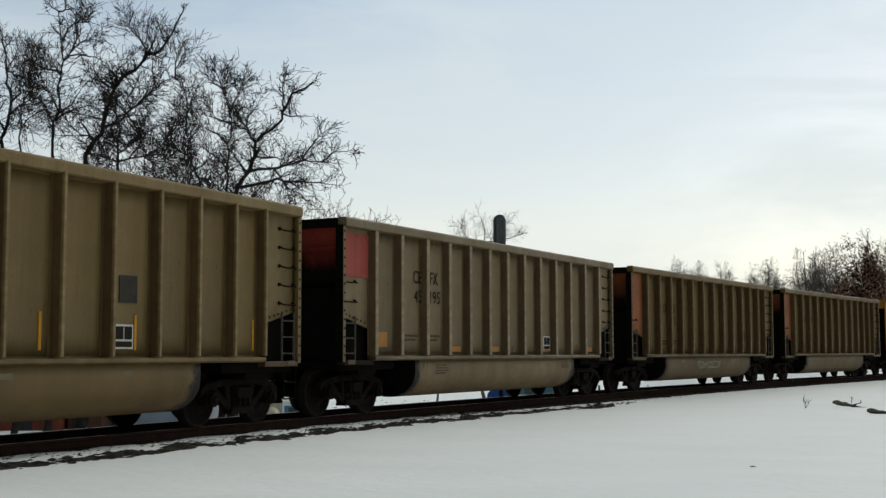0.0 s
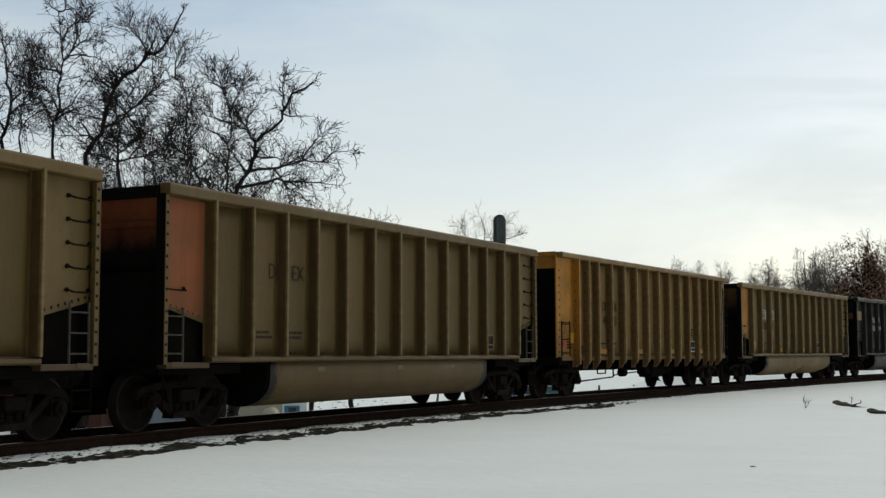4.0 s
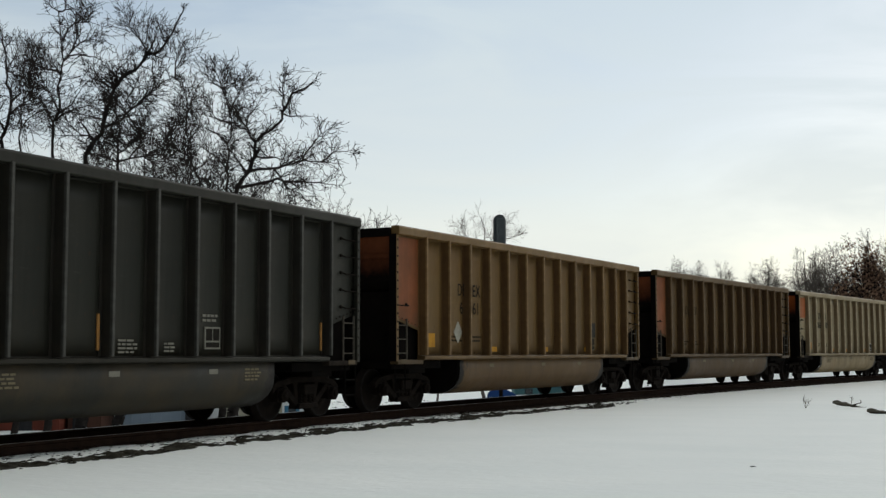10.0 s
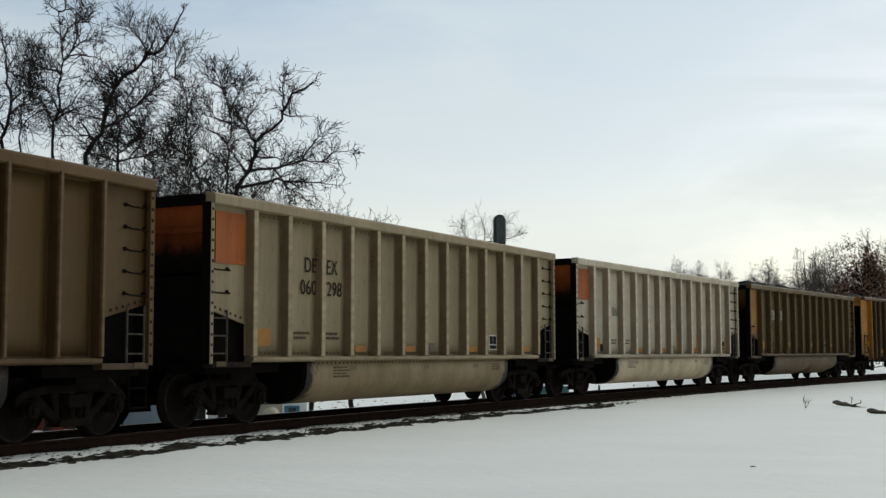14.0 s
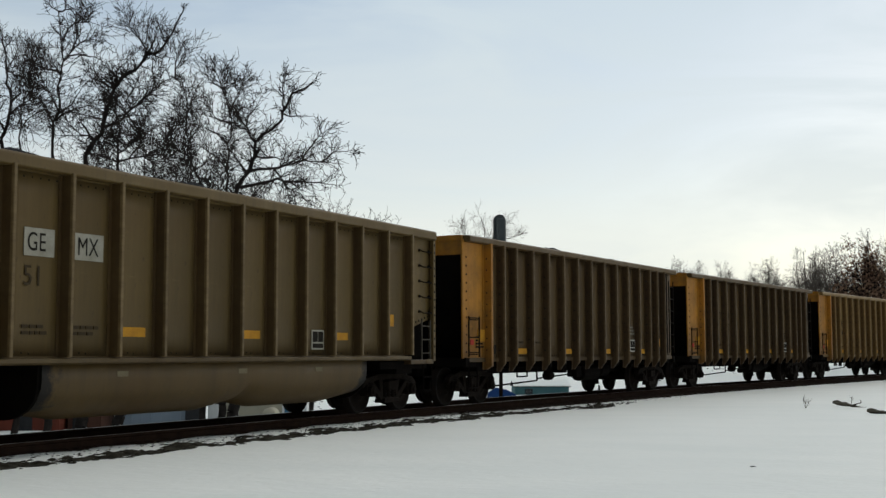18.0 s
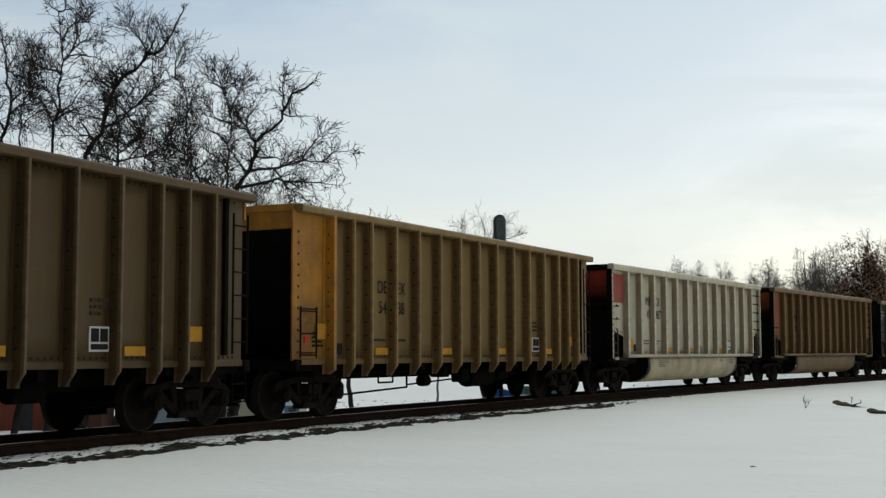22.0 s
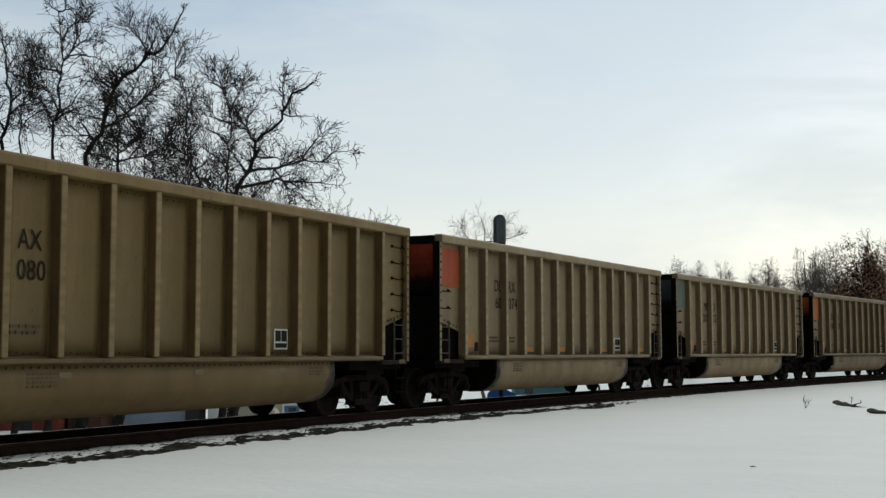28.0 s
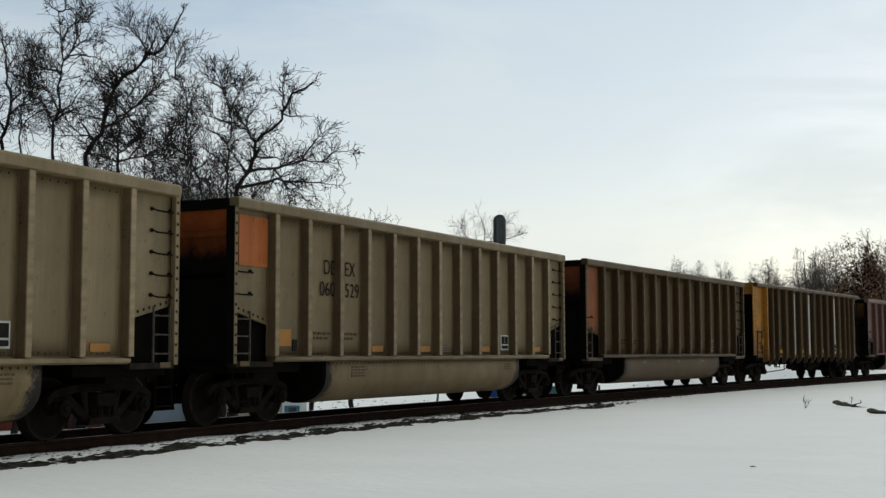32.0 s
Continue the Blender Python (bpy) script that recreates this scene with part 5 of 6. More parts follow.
tree(62, [[(-17.9, 11.3), (-17.5, 12.0), (-17.1, 12.4), (-16.9, 13.4), (-16.7, 14.0), (-16.5, 14.7), (-16.2, 15.2), (-15.5, 15.6), (-14.9, 16.4), (-14.3, 16.6), (-13.8, 17.3), (-13.5, 17.9), (-13.1, 18.8)],
          [(-16.5, 14.7), (-17.0, 14.9), (-17.6, 15.1), (-17.9, 15.7)],
          [(-15.0, 16.3), (-15.4, 17.3), (-16.0, 18.1), (-16.3, 18.7)],
          [(-14.9, 16.4), (-14.7, 17.0), (-14.5, 17.8), (-14.4, 18.3)],
          [(-16.9, 12.7), (-16.1, 13.1), (-15.7, 13.6), (-14.8, 14.4), (-14.2, 15.0), (-13.5, 15.3), (-12.9, 15.7)],
          [(-16.1, 13.1), (-15.4, 13.3), (-14.7, 13.3)],
          [(-15.7, 13.6), (-15.9, 14.0), (-15.5, 14.6), (-14.6, 14.9)],
          [(-13.5, 15.4), (-13.4, 16.3), (-13.2, 16.9)],
          [(-17.1, 12.4), (-17.1, 13.4), (-17.2, 14.4), (-17.6, 14.9)],
          [(-14.6, 15.0), (-14.6, 16.0), (-14.6, 16.5)],
          [(-16.5, 14.7), (-16.5, 15.6), (-15.9, 16.3)],
          [(-17.5, 12.0), (-18.0, 12.7), (-18.5, 13.1)]],
     0.21, 12, "large leafless tree with a leaning dark trunk", 4300)
tree(64, [[(-16.8, 10.9), (-16.8, 11.7), (-16.8, 12.6), (-16.8, 13.4), (-17.0, 14.1), (-17.1, 14.9)],
          [(-16.8, 11.3), (-16.2, 11.4), (-15.4, 11.5), (-14.7, 11.6), (-14.3, 12.0), (-14.1, 12.6), (-13.6, 13.0)],
          [(-16.8, 11.9), (-17.4, 12.5), (-17.8, 12.6)],
          [(-16.7, 11.2), (-17.6, 11.6), (-18.1, 11.5)],
          [(-16.0, 11.4), (-15.7, 12.0), (-15.5, 12.6), (-15.3, 13.2)],
          [(-16.8, 11.7), (-16.0, 12.3), (-15.2, 12.8)],
          [(-14.7, 11.6), (-13.8, 11.2), (-13.3, 11.6)],
          [(-14.1, 12.6), (-13.7, 13.8), (-13.8, 14.4)],
          [(-15.4, 11.5), (-14.6, 10.9), (-13.8, 10.6)]],
     0.20, 17, "forked leafless tree with long level limbs", 3600)
tree(63, [[(-11.0, 9.6), (-10.9, 10.4), (-10.9, 11.3), (-11.0, 12.0), (-10.8, 12.7), (-10.9, 13.6), (-11.1, 14.5), (-11.0, 15.4)],
          [(-10.9, 10.7), (-11.3, 11.1), (-11.9, 11.6), (-12.5, 12.0), (-13.1, 12.7)],
          [(-10.9, 11.8), (-10.6, 12.2), (-10.0, 12.7)],
          [(-11.0, 14.8), (-11.7, 15.1), (-12.2, 15.2)],
          [(-10.8, 12.9), (-11.2, 13.2), (-12.1, 13.6)],
          [(-10.9, 13.6), (-10.5, 14.6), (-10.3, 15.7)],
          [(-11.1, 14.5), (-11.5, 15.5), (-11.7, 16.1)],
          [(-11.0, 12.0), (-11.6, 12.6), (-12.5, 13.2)]],
     0.13, 18, "upright leafless tree with a slim dark trunk", 2300)
tree(60, [[(-10.0, 9.1), (-9.8, 9.6), (-9.5, 10.0), (-9.3, 10.3), (-9.1, 10.9), (-9.1, 11.6), (-8.7, 12.0), (-8.2, 12.3), (-7.8, 12.7), (-7.7, 13.2), (-7.4, 13.9), (-7.1, 14.1), (-6.4, 14.5)],
          [(-9.1, 11.6), (-9.4, 12.1), (-9.7, 12.5), (-9.9, 12.9), (-10.2, 13.3)],
          [(-9.5, 12.3), (-9.4, 12.9), (-9.0, 13.4), (-8.7, 13.9)],
          [(-9.5, 10.1), (-9.2, 10.2), (-8.2, 10.3), (-7.5, 10.5), (-6.8, 10.7), (-5.9, 10.6), (-4.8, 10.5)],
          [(-9.8, 9.4), (-9.3, 9.5), (-8.6, 9.7), (-8.1, 9.9), (-7.2, 9.8), (-6.5, 9.8), (-5.8, 9.8), (-5.2, 9.7)],
          [(-8.1, 9.9), (-7.6, 9.4), (-6.9, 9.1), (-6.5, 8.7)],
          [(-9.1, 10.9), (-8.2, 10.9), (-7.5, 10.7)],
          [(-7.7, 12.9), (-7.1, 12.9), (-6.3, 12.9)],
          [(-7.6, 13.3), (-7.8, 14.1), (-7.7, 15.0)],
          [(-6.8, 10.6), (-6.5, 11.2), (-6.0, 11.8), (-5.5, 11.9)],
          [(-5.9, 10.6), (-5.2, 11.1), (-4.4, 11.0)],
          [(-9.5, 10.0), (-9.8, 10.5), (-10.2, 11.1), (-10.3, 11.5)]],
     0.20, 13, "spreading leafless tree with wide drooping limbs", 3300)
tree(66, [[(-23.6, 12.8), (-23.2, 14.1), (-23.1, 14.8), (-23.4, 15.8), (-23.4, 16.5), (-23.5, 17.6), (-23.7, 18.5)],
          [(-23.2, 14.1), (-22.5, 14.7), (-21.9, 15.1)],
          [(-23.1, 14.7), (-22.6, 15.3), (-22.6, 16.1), (-22.4, 17.3)],
          [(-23.4, 16.4), (-22.8, 16.2), (-22.3, 15.8)],
          [(-23.4, 13.1), (-24.0, 14.5), (-24.5, 16.4)],
          [(-23.4, 16.5), (-22.9, 17.4), (-22.7, 18.2)]],
     0.22, 14, "leafless tree with steep upright limbs", 1500)
tree(67, [[(-22.9, 12.6), (-22.9, 13.5), (-22.9, 14.3), (-22.8, 15.0), (-22.5, 15.8), (-22.4, 16.9)],
          [(-22.9, 13.5), (-22.5, 14.1), (-21.7, 14.7)],
          [(-22.8, 14.9), (-22.1, 15.7), (-21.8, 16.8), (-21.7, 17.7)],
          [(-22.5, 15.8), (-22.6, 17.2), (-22.3, 18.3)]],
     0.13, 19, "thin leafless tree with a broom of twigs", 900)
tree(61, [[(-12.0, 9.9), (-12.2, 10.4), (-12.6, 11.1), (-12.5, 11.8), (-12.8, 12.5)],
          [(-12.1, 10.3), (-11.5, 10.9), (-10.9, 10.7)],
          [(-12.0, 10.1), (-11.6, 9.8), (-11.4, 9.4)],
          [(-12.6, 11.1), (-13.2, 11.5), (-13.5, 11.1)],
          [(-12.5, 11.8), (-12.0, 12.4), (-12.1, 13.2)],
          [(-12.8, 12.5), (-12.5, 13.5), (-12.7, 14.4)]],
     0.12, 20, "leafless tree with a crooked trunk among the others", 2000)
for i, (x, y, top, spread) in enumerate(((-21.5, 72, 13.0, 3.0), (-18.0, 70, 12.6, 3.0), (-14.6, 71, 12.4, 3.2), (-7.4, 70, 8.8, 3.0), (-5.2, 74, 8.4, 2.0), (-16.6, 69, 13.4, 3.4), (-12.8, 72, 13.0, 3.2), (-10.6, 69, 11.6, 3.0), (-19.8, 74, 13.6, 3.0), (-13.6, 68, 12.2, 3.0), (-17.6, 66, 14.2, 2.8), (-15.4, 67, 14.4, 2.9), (-13.4, 66, 13.2, 2.6), (-11.6, 67, 12.2, 2.4))):
    rr, k = random.Random(90 + i), 1.27
    x, y, top, spread = x * k, y * k, 1.06 + (top - 1.06) * k, spread * k
    tree(y, [[(x, 6.0), (x + rr.uniform(-0.6, 0.6), 10.0), (x + rr.uniform(-0.8, 0.8), top - 0.8)], [(x, 7.0), (x - spread * 0.5, 9.6), (x - spread * 0.75, top - 2.0)], [(x, 7.8), (x + spread * 0.5, 10.2), (x + spread * 0.8, top - 2.3)], [(x, 8.8), (x - spread * 0.3, top - 2.5), (x - spread * 0.35, top - 0.8)]],
         0.13, 95 + i, "lower leafless tree in the thicket", 1250, 1.15, tip=0.022)
tree(90, [[(3.2, 6.5), (3.1, 9.0), (3.0, 10.6), (2.7, 11.4)], [(3.1, 8.5), (1.8, 9.8), (1.2, 10.9)], [(3.1, 9.0), (4.2, 10.4), (4.6, 11.2)], [(3.1, 9.6), (4.8, 9.9), (5.4, 10.1)]],
     0.10, 15, "small pale leafless tree behind the signal", 900, 0.9, FARBARK, tip=0.011)
tree(90, [[(-0.3, 6.0), (-0.3, 8.6), (-0.2, 9.9)]], 0.06, 16, "thin leafless sapling behind the signal", 170, 0.35, FARBARK, tip=0.010)


def far_tree(x, y, top, spread, seed, label, leafy=False, bark=FARBARK, count=1300):
    """A distant tree: limbs that fan out from a short trunk into a rounded crown."""
    rng = random.Random(seed)
    foot = float(ground_height(np.array([x]), np.array([y]))[0])
    h = top - foot
    limbs = [[(x, foot + h * 0.3), (x + rng.uniform(-0.3, 0.3), foot + h * 0.62), (x + rng.uniform(-0.4, 0.4), top - 1.0)]]
    for k in range(6):
        a = ((-1) ** k) * (0.35 + 0.13 * k)
        z0 = h * (0.36 + 0.05 * k)
        limbs.append([(x, foot + z0), (x + a * spread * 0.55, foot + z0 + (h * 0.9 - z0) * 0.5), (x + a * spread, foot + h * (0.97 - 0.28 * abs(a) ** 2))])
    root, crown = tree(y, limbs, 0.20, seed, label, count * (1 if leafy else 2), 1.0, bark, "distant trees", 0.020, 0.10, 1.3)
    if leafy:
        bd = Build()
        for p, q, a, b_ in crown:
            if p.z > h * rng.uniform(0.62, 0.95) or rng.random() < 0.25:
                continue
            for _ in range(1):
                c = p.lerp(q, rng.random()) + Vector([rng.uniform(-0.3, 0.3) for _ in range(3)])
                u, w = Vector([rng.uniform(-1, 1) for _ in range(3)]).normalized() * rng.uniform(0.10, 0.22), Vector([rng.uniform(-1, 1) for _ in range(3)]).normalized() * rng.uniform(0.08, 0.16)
                bd.add([tuple(c - u), tuple(c + w), tuple(c + u), tuple(c - w)], [(0, 1, 2), (0, 2, 3)])
        me = bpy.data.meshes.new("leaves")
        me.from_pydata(bd.v, [], bd.f)
        part("leaves", me, LEAF, root, "clinging dry brown leaves")


FAR = "grey leafless tree in the distance"
for i, (x, y, top, sp) in enumerate(((31.5, 170, 15.1, 1.9), (35.2, 172, 15.1, 1.5), (38.1, 170, 14.9, 1.8), (44.0, 170, 15.1, 2.0), (46.6, 176, 13.6, 1.9), (42.2, 171, 13.7, 1.4), (49.2, 170, 16.8, 1.8), (51.2, 172, 16.3, 1.7), (53.6, 174, 17.0, 1.9), (55.0, 176, 17.9, 2.1))):
    far_tree(x, y, top, sp, 40 + i, FAR)
for i, (x, y, top, sp, n_) in enumerate(((50.4, 148, 17.3, 2.7, 2200), (53.4, 150, 16.6, 2.6, 1800), (48.6, 146, 12.6, 2.0, 1500), (51.4, 144, 11.6, 2.4, 1500), (46.4, 147, 10.8, 1.2, 700))):
    far_tree(x, y, top, sp, 60 + i, "oak holding dry brown leaves in the distance", True, BARK, n_)

# ---- signal seen from behind, beyond the track ----
sig = new("railway_signal")
sig_z = float(ground_height(np.array([2.0]), np.array([44.0]))[0])
sig.matrix_basis = Matrix.Translation((2.0, 44.0, sig_z)) @ Matrix.Rotation(radians(12), 4, "Z")
tagged(sig, "dark oval-backed railway signal on a steel mast", "signal")
SIGNAL = rough_mat("dull signal enamel", (0.085, 0.098, 0.10), (0.12, 0.13, 0.13), 3.0, 0.5)
zt = 6.19 - sig_z
oval = [(0.225 * math.cos(a), zt - 0.225 + 0.225 * math.sin(a)) for a in np.linspace(0, math.pi, 13)] + [(0.225 * math.cos(a), zt - 0.98 + 0.225 * math.sin(a)) for a in np.linspace(math.pi, 2 * math.pi, 13)]
part("backboard", Build().prism(oval, -0.015, 0.015).mesh("backboard", 0.004), SIGNAL, sig, "oval black backboard")
part("lamp_case", Build().box(-0.13, 0.13, -0.24, -0.02, zt - 1.02, zt - 0.16).mesh("lamp_case", 0.03), SIGNAL, sig)
for k in range(3):
    part("hood", Build().tube((0, 0.02, zt - 0.28 - 0.3 * k), (0, 0.28, zt - 0.30 - 0.3 * k), 0.10, k=12).mesh("hood"), SIGNAL, sig)
part("mast", Build().tube((0, -0.1, 0), (0, -0.1, zt - 0.3), 0.065, k=12).mesh("mast"), STEEL, sig)
part("footing", Build().box(-0.35, 0.35, -0.45, 0.25, -0.3, 0.25).mesh("footing", 0.03), STONE, sig, "concrete footing")


# ---- the low yard beyond the embankment ----
def base(x, y):
    return float(ground_height(np.array([x]), np.array([y]))[0])


def siding(name, col, col2, step=0.3):
    m, n, l, b = material(name, 0.6)
    co = n.new("ShaderNodeTexCoord").outputs["Object"]
    c = blend(n, l, span(n, l, noise_at(n, l, co, 0.8, (1, 1, 0.4), 5), 0.35, 0.7), col, col2)
    l.new(c, b.inputs["Base Color"])
    return m


BRICKRED = siding("weathered oxide siding", (0.20, 0.055, 0.035), (0.13, 0.045, 0.032))
BROWNWALL = siding("brown plank siding", (0.10, 0.05, 0.035), (0.075, 0.04, 0.03))
BLUEGREY = siding("blue-grey sheet siding", (0.26, 0.31, 0.36), (0.22, 0.265, 0.31))
BEIGE = siding("beige aluminium skin", (0.42, 0.39, 0.30), (0.34, 0.32, 0.25))
TEALWALL = siding("teal sheet siding", (0.085, 0.19, 0.20), (0.07, 0.16, 0.17))
COBALT = siding("cobalt tarpaulin", (0.02, 0.055, 0.17), (0.016, 0.045, 0.13))
CARBLUE = siding("blue car paint", (0.06, 0.17, 0.26), (0.05, 0.14, 0.22))
WHITEWALL = siding("white sheet", (0.70, 0.71, 0.70), (0.6, 0.61, 0.6))
DARKDOOR = siding("dark door paint", (0.03, 0.03, 0.032), (0.05, 0.05, 0.05))
PANE, n, l, b = material("dark window glass", 0.08)
b.inputs["Base Color"].default_value = (0.02, 0.028, 0.034, 1)


def shed(name, x0, x1, y, deep, h, wall, label, doors=(), windows=(), pitch=0.5, eave=0.2):
    """A small building: sheeted walls with battens, a snow-covered gable roof, doors and windows."""
    z = min(base(x0, y), base(x1, y))
    root = new(name)
    root.matrix_basis = Matrix.Translation(((x0 + x1) / 2, y, z))
    tagged(root, label, "shed")
    w = (x1 - x0) / 2
    part("wall", Build().box(-w, w, 0, 0.12, -0.4, h).mesh("wall"), wall, root)
    part("wall", Build().box(-w, w, deep - 0.12, deep, -0.4, h).mesh("wall"), wall, root)
    for k in (-1, 1):
        part("wall", Build().box(min(k * w, k * (w - 0.12)), max(k * w, k * (w - 0.12)), 0.12, deep - 0.12, -0.4, h).mesh("wall"), wall, root)
    bat = Build().box(-0.03, 0.03, -0.03, 0, 0, h - 0.05).mesh("batten")
    for i in range(int(w * 2 / 0.6) + 1):
        part("batten", bat, wall, root, "", Matrix.Translation((-w + 0.05 + i * 0.6, 0, 0)))
    part("roof", Build().run([(-eave, h), (deep / 2, h + pitch), (deep + eave, h), (deep + eave, h + 0.1), (deep / 2, h + pitch + 0.12), (-eave, h + 0.1)], -w - eave, w + eave).mesh("roof", 0.01), DARKDOOR, root)
    part("snow_cap", Build().run([(-eave - 0.03, h + 0.1), (deep / 2, h + pitch + 0.12), (deep + eave, h + 0.1), (deep + eave, h + 0.24), (deep / 2, h + pitch + 0.28), (-eave - 0.03, h + 0.22)], -w - eave, w + eave).mesh("snow_cap", 0.03), SNOW, root, "snow on the roof")
    for a, c in doors:
        part("door", Build().box(a, c, -0.05, -0.004, 0, min(2.05, h - 0.1)).mesh("door", 0.01), DARKDOOR, root, "dark door")
    for a, c, z0, z1 in windows:
        wd = part("window", Build().box(a - 0.06, c + 0.06, -0.05, -0.004, z0 - 0.06, z0).box(a - 0.06, c + 0.06, -0.05, -0.004, z1, z1 + 0.06).box(a - 0.06, a, -0.05, -0.004, z0, z1).box(c, c + 0.06, -0.05, -0.004, z0, z1).mesh("window"), DARKDOOR, root)
        part("pane", Build().box(a, c, -0.03, -0.01, z0, z1).mesh("pane"), PANE, wd)
    return root


shed("oxide_shed", -28.6, -22.8, 75, 5, 2.9, BRICKRED, "oxide-red sheeted shed with a snowy roof", doors=((0.4, 1.3),), windows=((2.0, 2.7, 0.75, 1.55),))
shed("plank_shed", -22.6, -20.6, 76, 3, 2.5, BROWNWALL, "small brown plank shed with a snowy roof", doors=((-0.7, 0.1),))
shed("garage", -19.9, -15.9, 78, 5, 2.0, BLUEGREY, "low blue-grey garage under snow", pitch=0.7)
shed("teal_barn", 8.6, 15.0, 150, 8, 1.05, TEALWALL, "low teal metal barn far across the snow", windows=((-2.0, -1.2, 0.3, 0.8),), pitch=0.6)

# beige camper
cz = base(-12, 80)
camper = new("camper_trailer")
camper.matrix_basis = Matrix.Translation((-11.45, 80, cz))
tagged(camper, "beige aluminium camper trailer parked in snow", "camper")
part("body", Build().run([(0, 0.45), (0, 2.3), (0.15, 2.6), (2.0, 2.6), (2.2, 2.3), (2.2, 0.45)], -2.4, 2.4).mesh("body", 0.06), BEIGE, camper)
part("snow_cap", Build().run([(0.1, 2.6), (0.2, 2.75), (1.9, 2.78), (2.1, 2.6)], -2.35, 2.35).mesh("snow_cap", 0.04), SNOW, camper, "snow on the roof")
for a, c in ((-0.7, 0.55),):
    wd = part("window", Build().box(a - 0.07, c + 0.07, -0.05, 0, 1.33, 1.4).box(a - 0.07, c + 0.07, -0.05, 0, 2.1, 2.17).box(a - 0.07, a, -0.05, 0, 1.4, 2.1).box(c, c + 0.07, -0.05, 0, 1.4, 2.1).mesh("window"), DARKDOOR, camper)
    part("pane", Build().box(a, c, -0.02, 0.02, 1.4, 2.1).mesh("pane"), BEIGE, wd, "blind-covered pane")
part("door", Build().box(-2.1, -1.5, -0.04, 0, 0.6, 2.2).mesh("door", 0.01), WHITEWALL, camper)
part("skirt", Build().box(-2.3, 2.3, 0.02, 0.06, -0.2, 0.5).mesh("skirt"), BEIGE, camper)
for u in (-0.3, 0.55):
    part("wheel", Build().lathe([(0.02, -0.09), (0.2, -0.09), (0.32, -0.1), (0.33, 0.08), (0.02, 0.08)], 18).mesh("wheel"), DARKDOOR, camper, "", Matrix.Translation((u, -0.05, 0.33)))

# small white booth and a propane tank before the camper
bz = base(-8.7, 74)
booth = new("booth")
booth.matrix_basis = Matrix.Translation((-8.72, 74, bz))
tagged(booth, "small white booth with a blue window under snow", "booth")
part("wall", Build().box(-0.72, 0.72, 0, 1.3, -0.2, 1.62).mesh("wall", 0.02), WHITEWALL, booth)
part("roof", Build().prism([(-0.86, 1.62), (0.86, 1.62), (0.70, 1.82), (-0.66, 1.86)], -0.12, 1.45).mesh("roof", 0.03), SNOW, booth, "snow-covered roof")
wd = part("window", Build().box(-0.58, 0.30, -0.05, -0.004, 0.70, 1.36).mesh("window", 0.01), CARBLUE, booth, "blue window frame")
part("pane", Build().box(-0.34, 0.10, -0.07, -0.052, 0.80, 1.26).mesh("pane"), PANE, wd)
part("counter", Build().box(0.3, 1.05, -0.35, 0.0, 0.72, 0.80).mesh("counter", 0.01), CARBLUE, booth)
tk = new("propane_tank")
tk.matrix_basis = Matrix.Translation((-10.5, 76, base(-10.5, 76)))
tagged(tk, "beige rounded propane tank on short legs", "propane tank")
part("shell", Build().lathe([(0.02, -0.05), (0.22, -0.02), (0.38, 0.08), (0.46, 0.25), (0.46, 1.6), (0.3, 1.8), (0.02, 1.86)], 20).mesh("shell", smooth=True), BEIGE, tk, "", Matrix.Translation((0, 0, 0.72)))
for u in (-0.2, 0.2):
    for w in (0.35, 1.4):
        part("leg", Build().box(u - 0.04, u + 0.04, w - 0.04, w + 0.04, -0.2, 0.40).mesh("leg"), DARKDOOR, tk)

# tarpaulin stack, leaning board, white board, poles
tz = base(6.0, 120)
tarp = tagged(solid("tarpaulin_stack", Build().prism([(-1.4, -0.2), (-1.3, 1.0), (-0.6, 1.55), (0.5, 1.35), (1.4, 0.9), (1.6, -0.2)], 0, 2.0).mesh("tarpaulin_stack", 0.12), COBALT, Matrix.Translation((5.6, 120, tz))), "cobalt-blue tarpaulin over stacked goods", "tarpaulin")
lz = base(-15.2, 77.6)
tagged(solid("leaning_board", Build().prism([(-0.62, -0.1), (0.42, -0.1), (0.18, 1.9), (-0.55, 1.9)], 0, 0.06).mesh("leaning_board", 0.01), DARKDOOR, Matrix.Translation((-15.25, 77.5, lz))), "dark weathered board leaning beside the garage", "board")
tagged(solid("white_panel", Build().box(-0.33, 0.33, 0, 0.06, -0.1, 1.35).mesh("white_panel", 0.02), WHITEWALL, Matrix.Translation((-14.4, 79, base(-14.4, 79)))), "white sheet panel standing in snow", "panel")
for x, y, h in ((-13.75, 78.0, 6.5), (12.4, 100.0, 2.0)):
    pole = tagged(new("utility_pole"), "weathered wooden utility pole", "pole")
    pole.matrix_basis = Matrix.Translation((x, y, base(x, y)))
    part("shaft", Build().tube((0, 0, -0.3), (0, 0, h), 0.11, 0.08, 10).mesh("shaft"), BARK, pole)

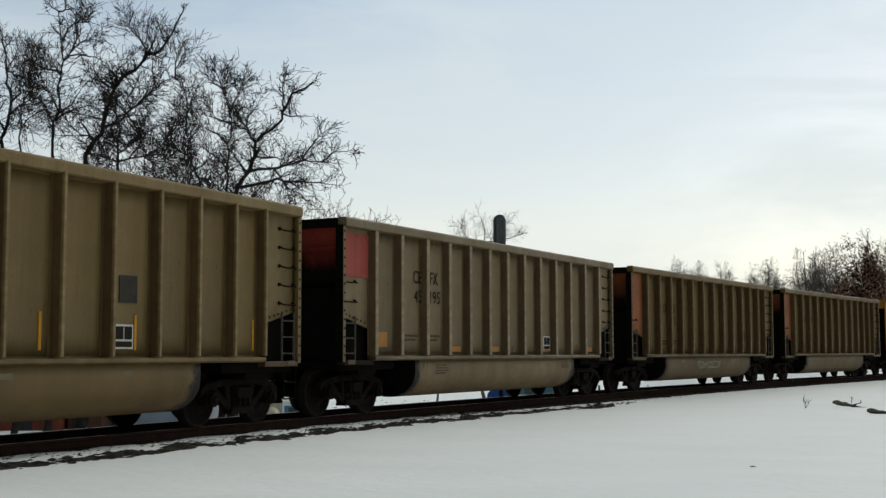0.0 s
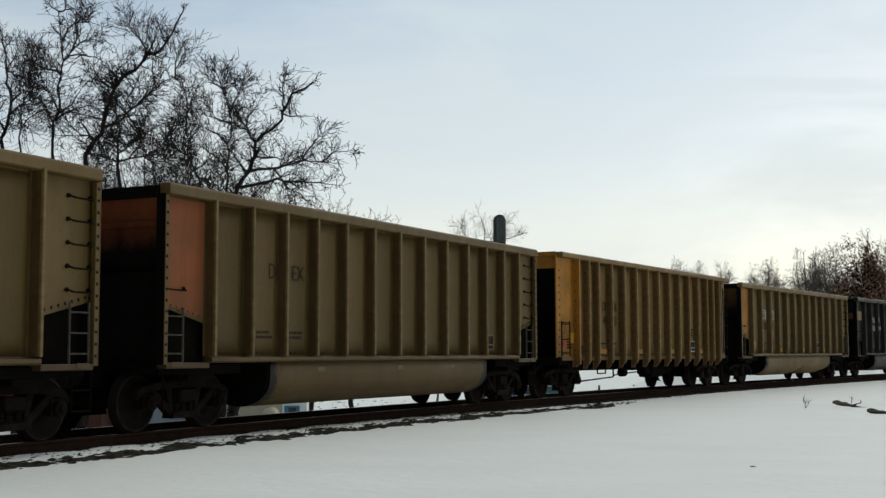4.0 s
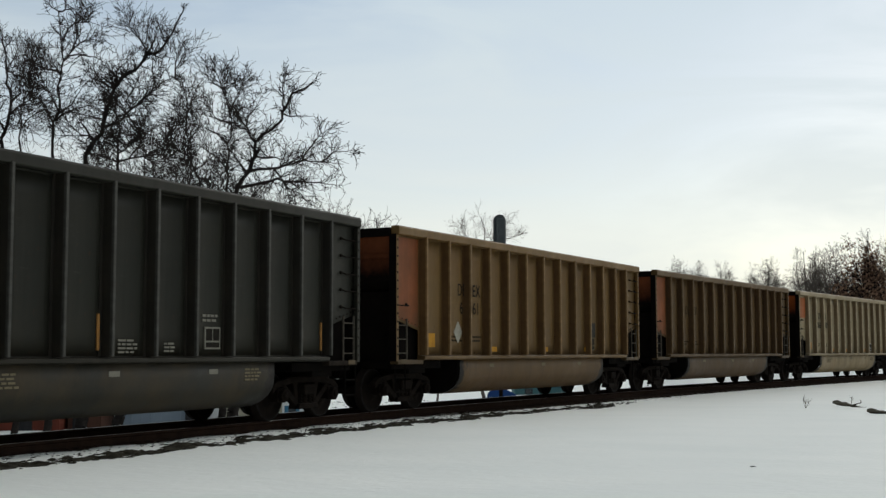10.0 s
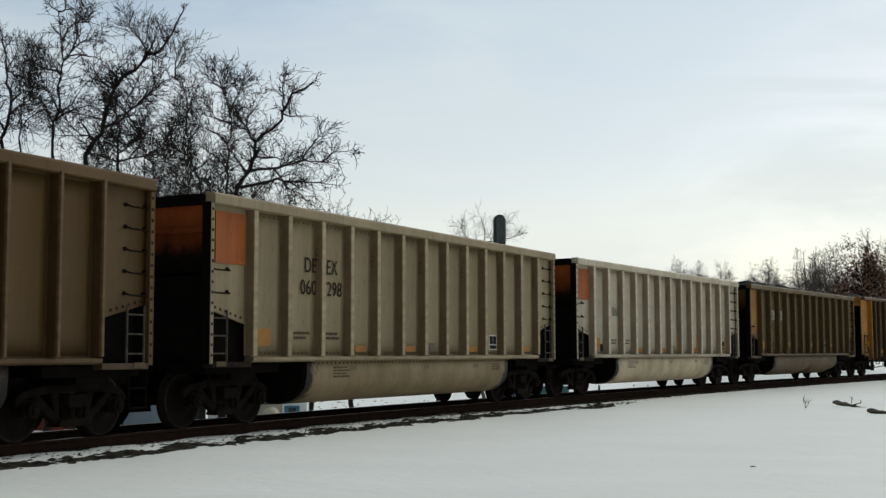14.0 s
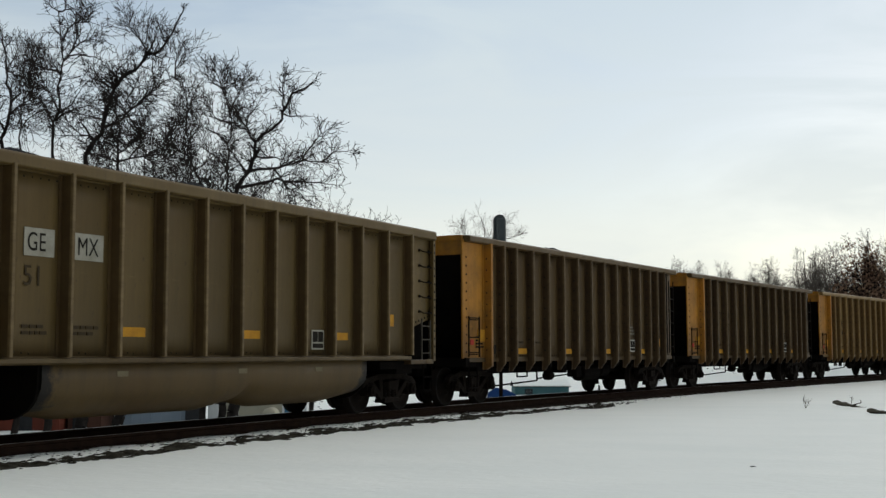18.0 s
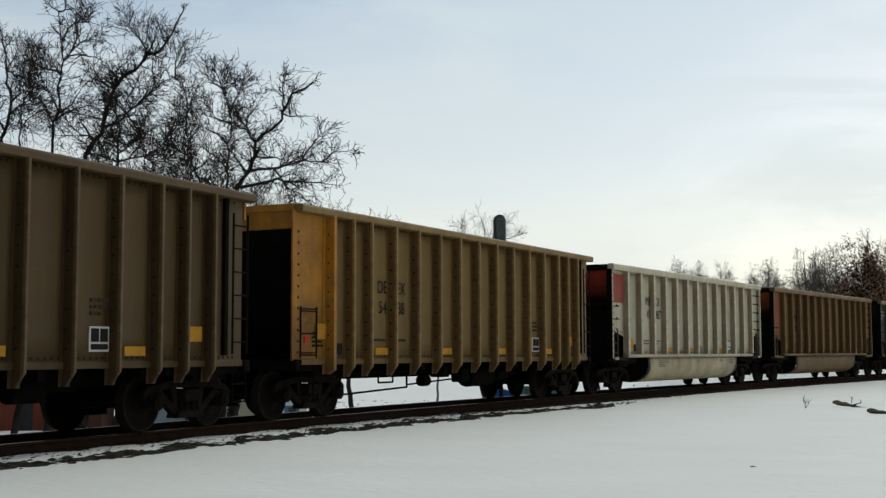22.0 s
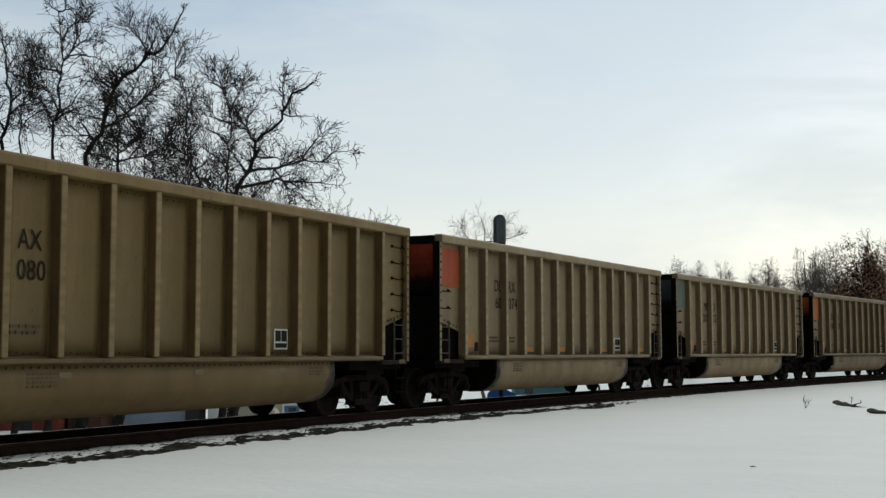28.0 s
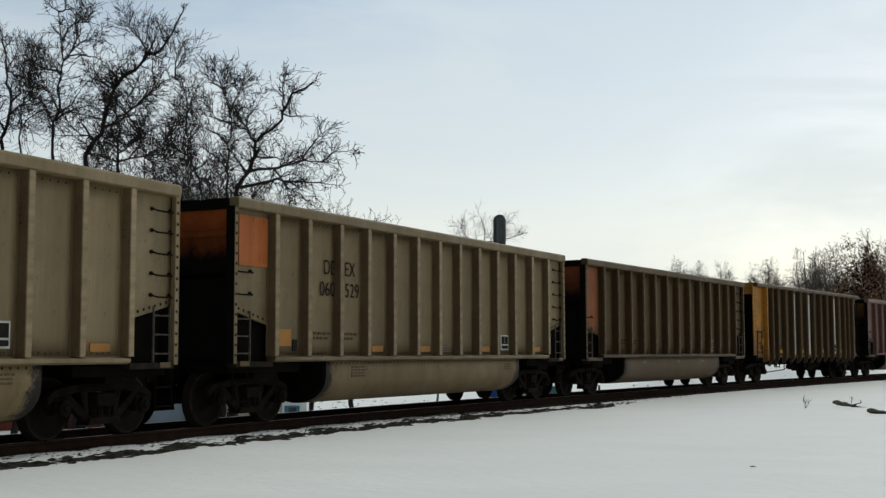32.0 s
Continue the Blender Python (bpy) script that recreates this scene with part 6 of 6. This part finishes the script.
# ---- near things on the snow ----
def fallen(x, y, length, fat, turn, tip, seed, label):
    """A weathered branch stump lying half sunk."""
    rng, bd = random.Random(seed), Build()
    k, rows = 9, 9
    v, f = [], []
    for i in range(rows):
        t = i / (rows - 1)
        r = fat * (1.15 - 0.75 * t) * (0.55 if i == 0 else 1.0) * rng.uniform(0.8, 1.2)
        for j in range(k):
            a = 2 * math.pi * j / k
            v.append(((t - 0.5) * length, r * math.cos(a) * rng.uniform(0.9, 1.15), r * 0.62 * math.sin(a) * rng.uniform(0.55, 1.4) + 0.02 * rng.uniform(-1, 1)))
    for i in range(rows - 1):
        f += [(i * k + j, (i + 1) * k + j, (i + 1) * k + (j + 1) % k, i * k + (j + 1) % k) for j in range(k)]
    f += [tuple(range(k)), tuple(range(len(v) - 1, len(v) - k - 1, -1))]
    bd.add(v, f)
    bd.tube((0.1 * length, 0, fat * 0.3), (0.3 * length, -0.1, fat * 1.5), fat * 0.22, fat * 0.08, 6)
    return tagged(solid("fallen_log", bd.mesh("fallen_log", smooth=True), LOG, Matrix.Translation((x, y, base(x, y) + fat * 0.45)) @ Matrix.Rotation(radians(turn), 4, "Z") @ Matrix.Rotation(radians(tip), 4, "Y")), label, "log", "driftwood on the snow")


fallen(11.68, 36.2, 0.95, 0.105, -12, 12, 1, "weathered grey log half sunk in snow")
fallen(11.45, 32.8, 0.80, 0.085, -8, 6, 2, "broken weathered log lying on snow")


def weed(x, y, h, seed, label, kids=5):
    rng, segs = random.Random(seed), []
    for _ in range(kids):
        grow(segs, rng, Vector((rng.uniform(-0.02, 0.02), rng.uniform(-0.02, 0.02), -0.03)), Vector((rng.uniform(-0.35, 0.35), rng.uniform(-0.35, 0.35), 1)).normalized(), h * rng.uniform(0.7, 1.1), 0.006, 1, 0.2, 0.25, (2, 4))
    tagged(solid("dry_weed", sticks(segs, "dry_weed", 4), STRAW, Matrix.Translation((x, y, base(x, y)))), label, "weed", "dry weeds on the snow")


weed(10.16, 35.3, 0.30, 3, "dry branching weed standing in snow")
weed(12.17, 37.5, 0.36, 4, "single dry stalk beside a log", 2)
weed(12.9, 38.9, 0.10, 9, "short dry tuft on the snow", 4)
tw = []
grow(tw, random.Random(8), Vector((0, 0, 0.02)), Vector((0.6, 0.9, 0.02)).normalized(), 0.9, 0.007, 1, 0.0, 0.12, (1, 2))
tagged(solid("twig", sticks(tw, "twig", 5), BARK, Matrix.Translation((4.25, 17.5, base(4.25, 17.5)))), "thin dark twig lying on smooth snow", "twig")


def tuft(rng):
    return Vector((rng.uniform(-14, 40), rng.uniform(85, 135), 0))


scatter("dead_grass", 900, tuft, 0.10, CLOD, "dead grass tufts poking through far snow", "grass", 21)


# ---- motion ----
PITCH, RADIUS = 16.18, 0.457
SLACK = {4: 0.09, 9: -0.05, 10: -0.06, 11: -0.16, 12: -0.04, 13: -0.07, 14: -0.16, 15: -0.17, 17: 0.13, 18: 0.06}


def gone(t):
    """Metres that the train has run at t seconds."""
    return 15.933 + 9.38065 * t + 0.01222 * t * t - 0.0000533 * t ** 3


def motions():
    car_times = [0.5 * i for i in range(65)]
    wheel_times = [i / 15 for i in range(481)]
    for n, car, rolling in TRAIN:
        rows = []
        for t in car_times:
            s = n * PITCH - gone(t) + SLACK.get(n, 0.0)
            a, b_ = on_line(s - 6.17), on_line(s + 6.17)
            d = b_ - a
            turn = Matrix.Rotation(math.atan2(d.y, d.x), 4, "Z") @ Matrix.Rotation(-math.atan2(d.z, math.hypot(d.x, d.y)), 4, "Y")
            rows.append((t, Matrix.Translation((a + b_) / 2) @ turn))
        walk(car, rows)
        for ws, dx in rolling:
            walk(ws, [(t, Matrix.Translation((dx, 0, RADIUS)) @ Matrix.Rotation(-(gone(t) - 15.9) / RADIUS + n + dx, 4, "Y")) for t in wheel_times])


motions()
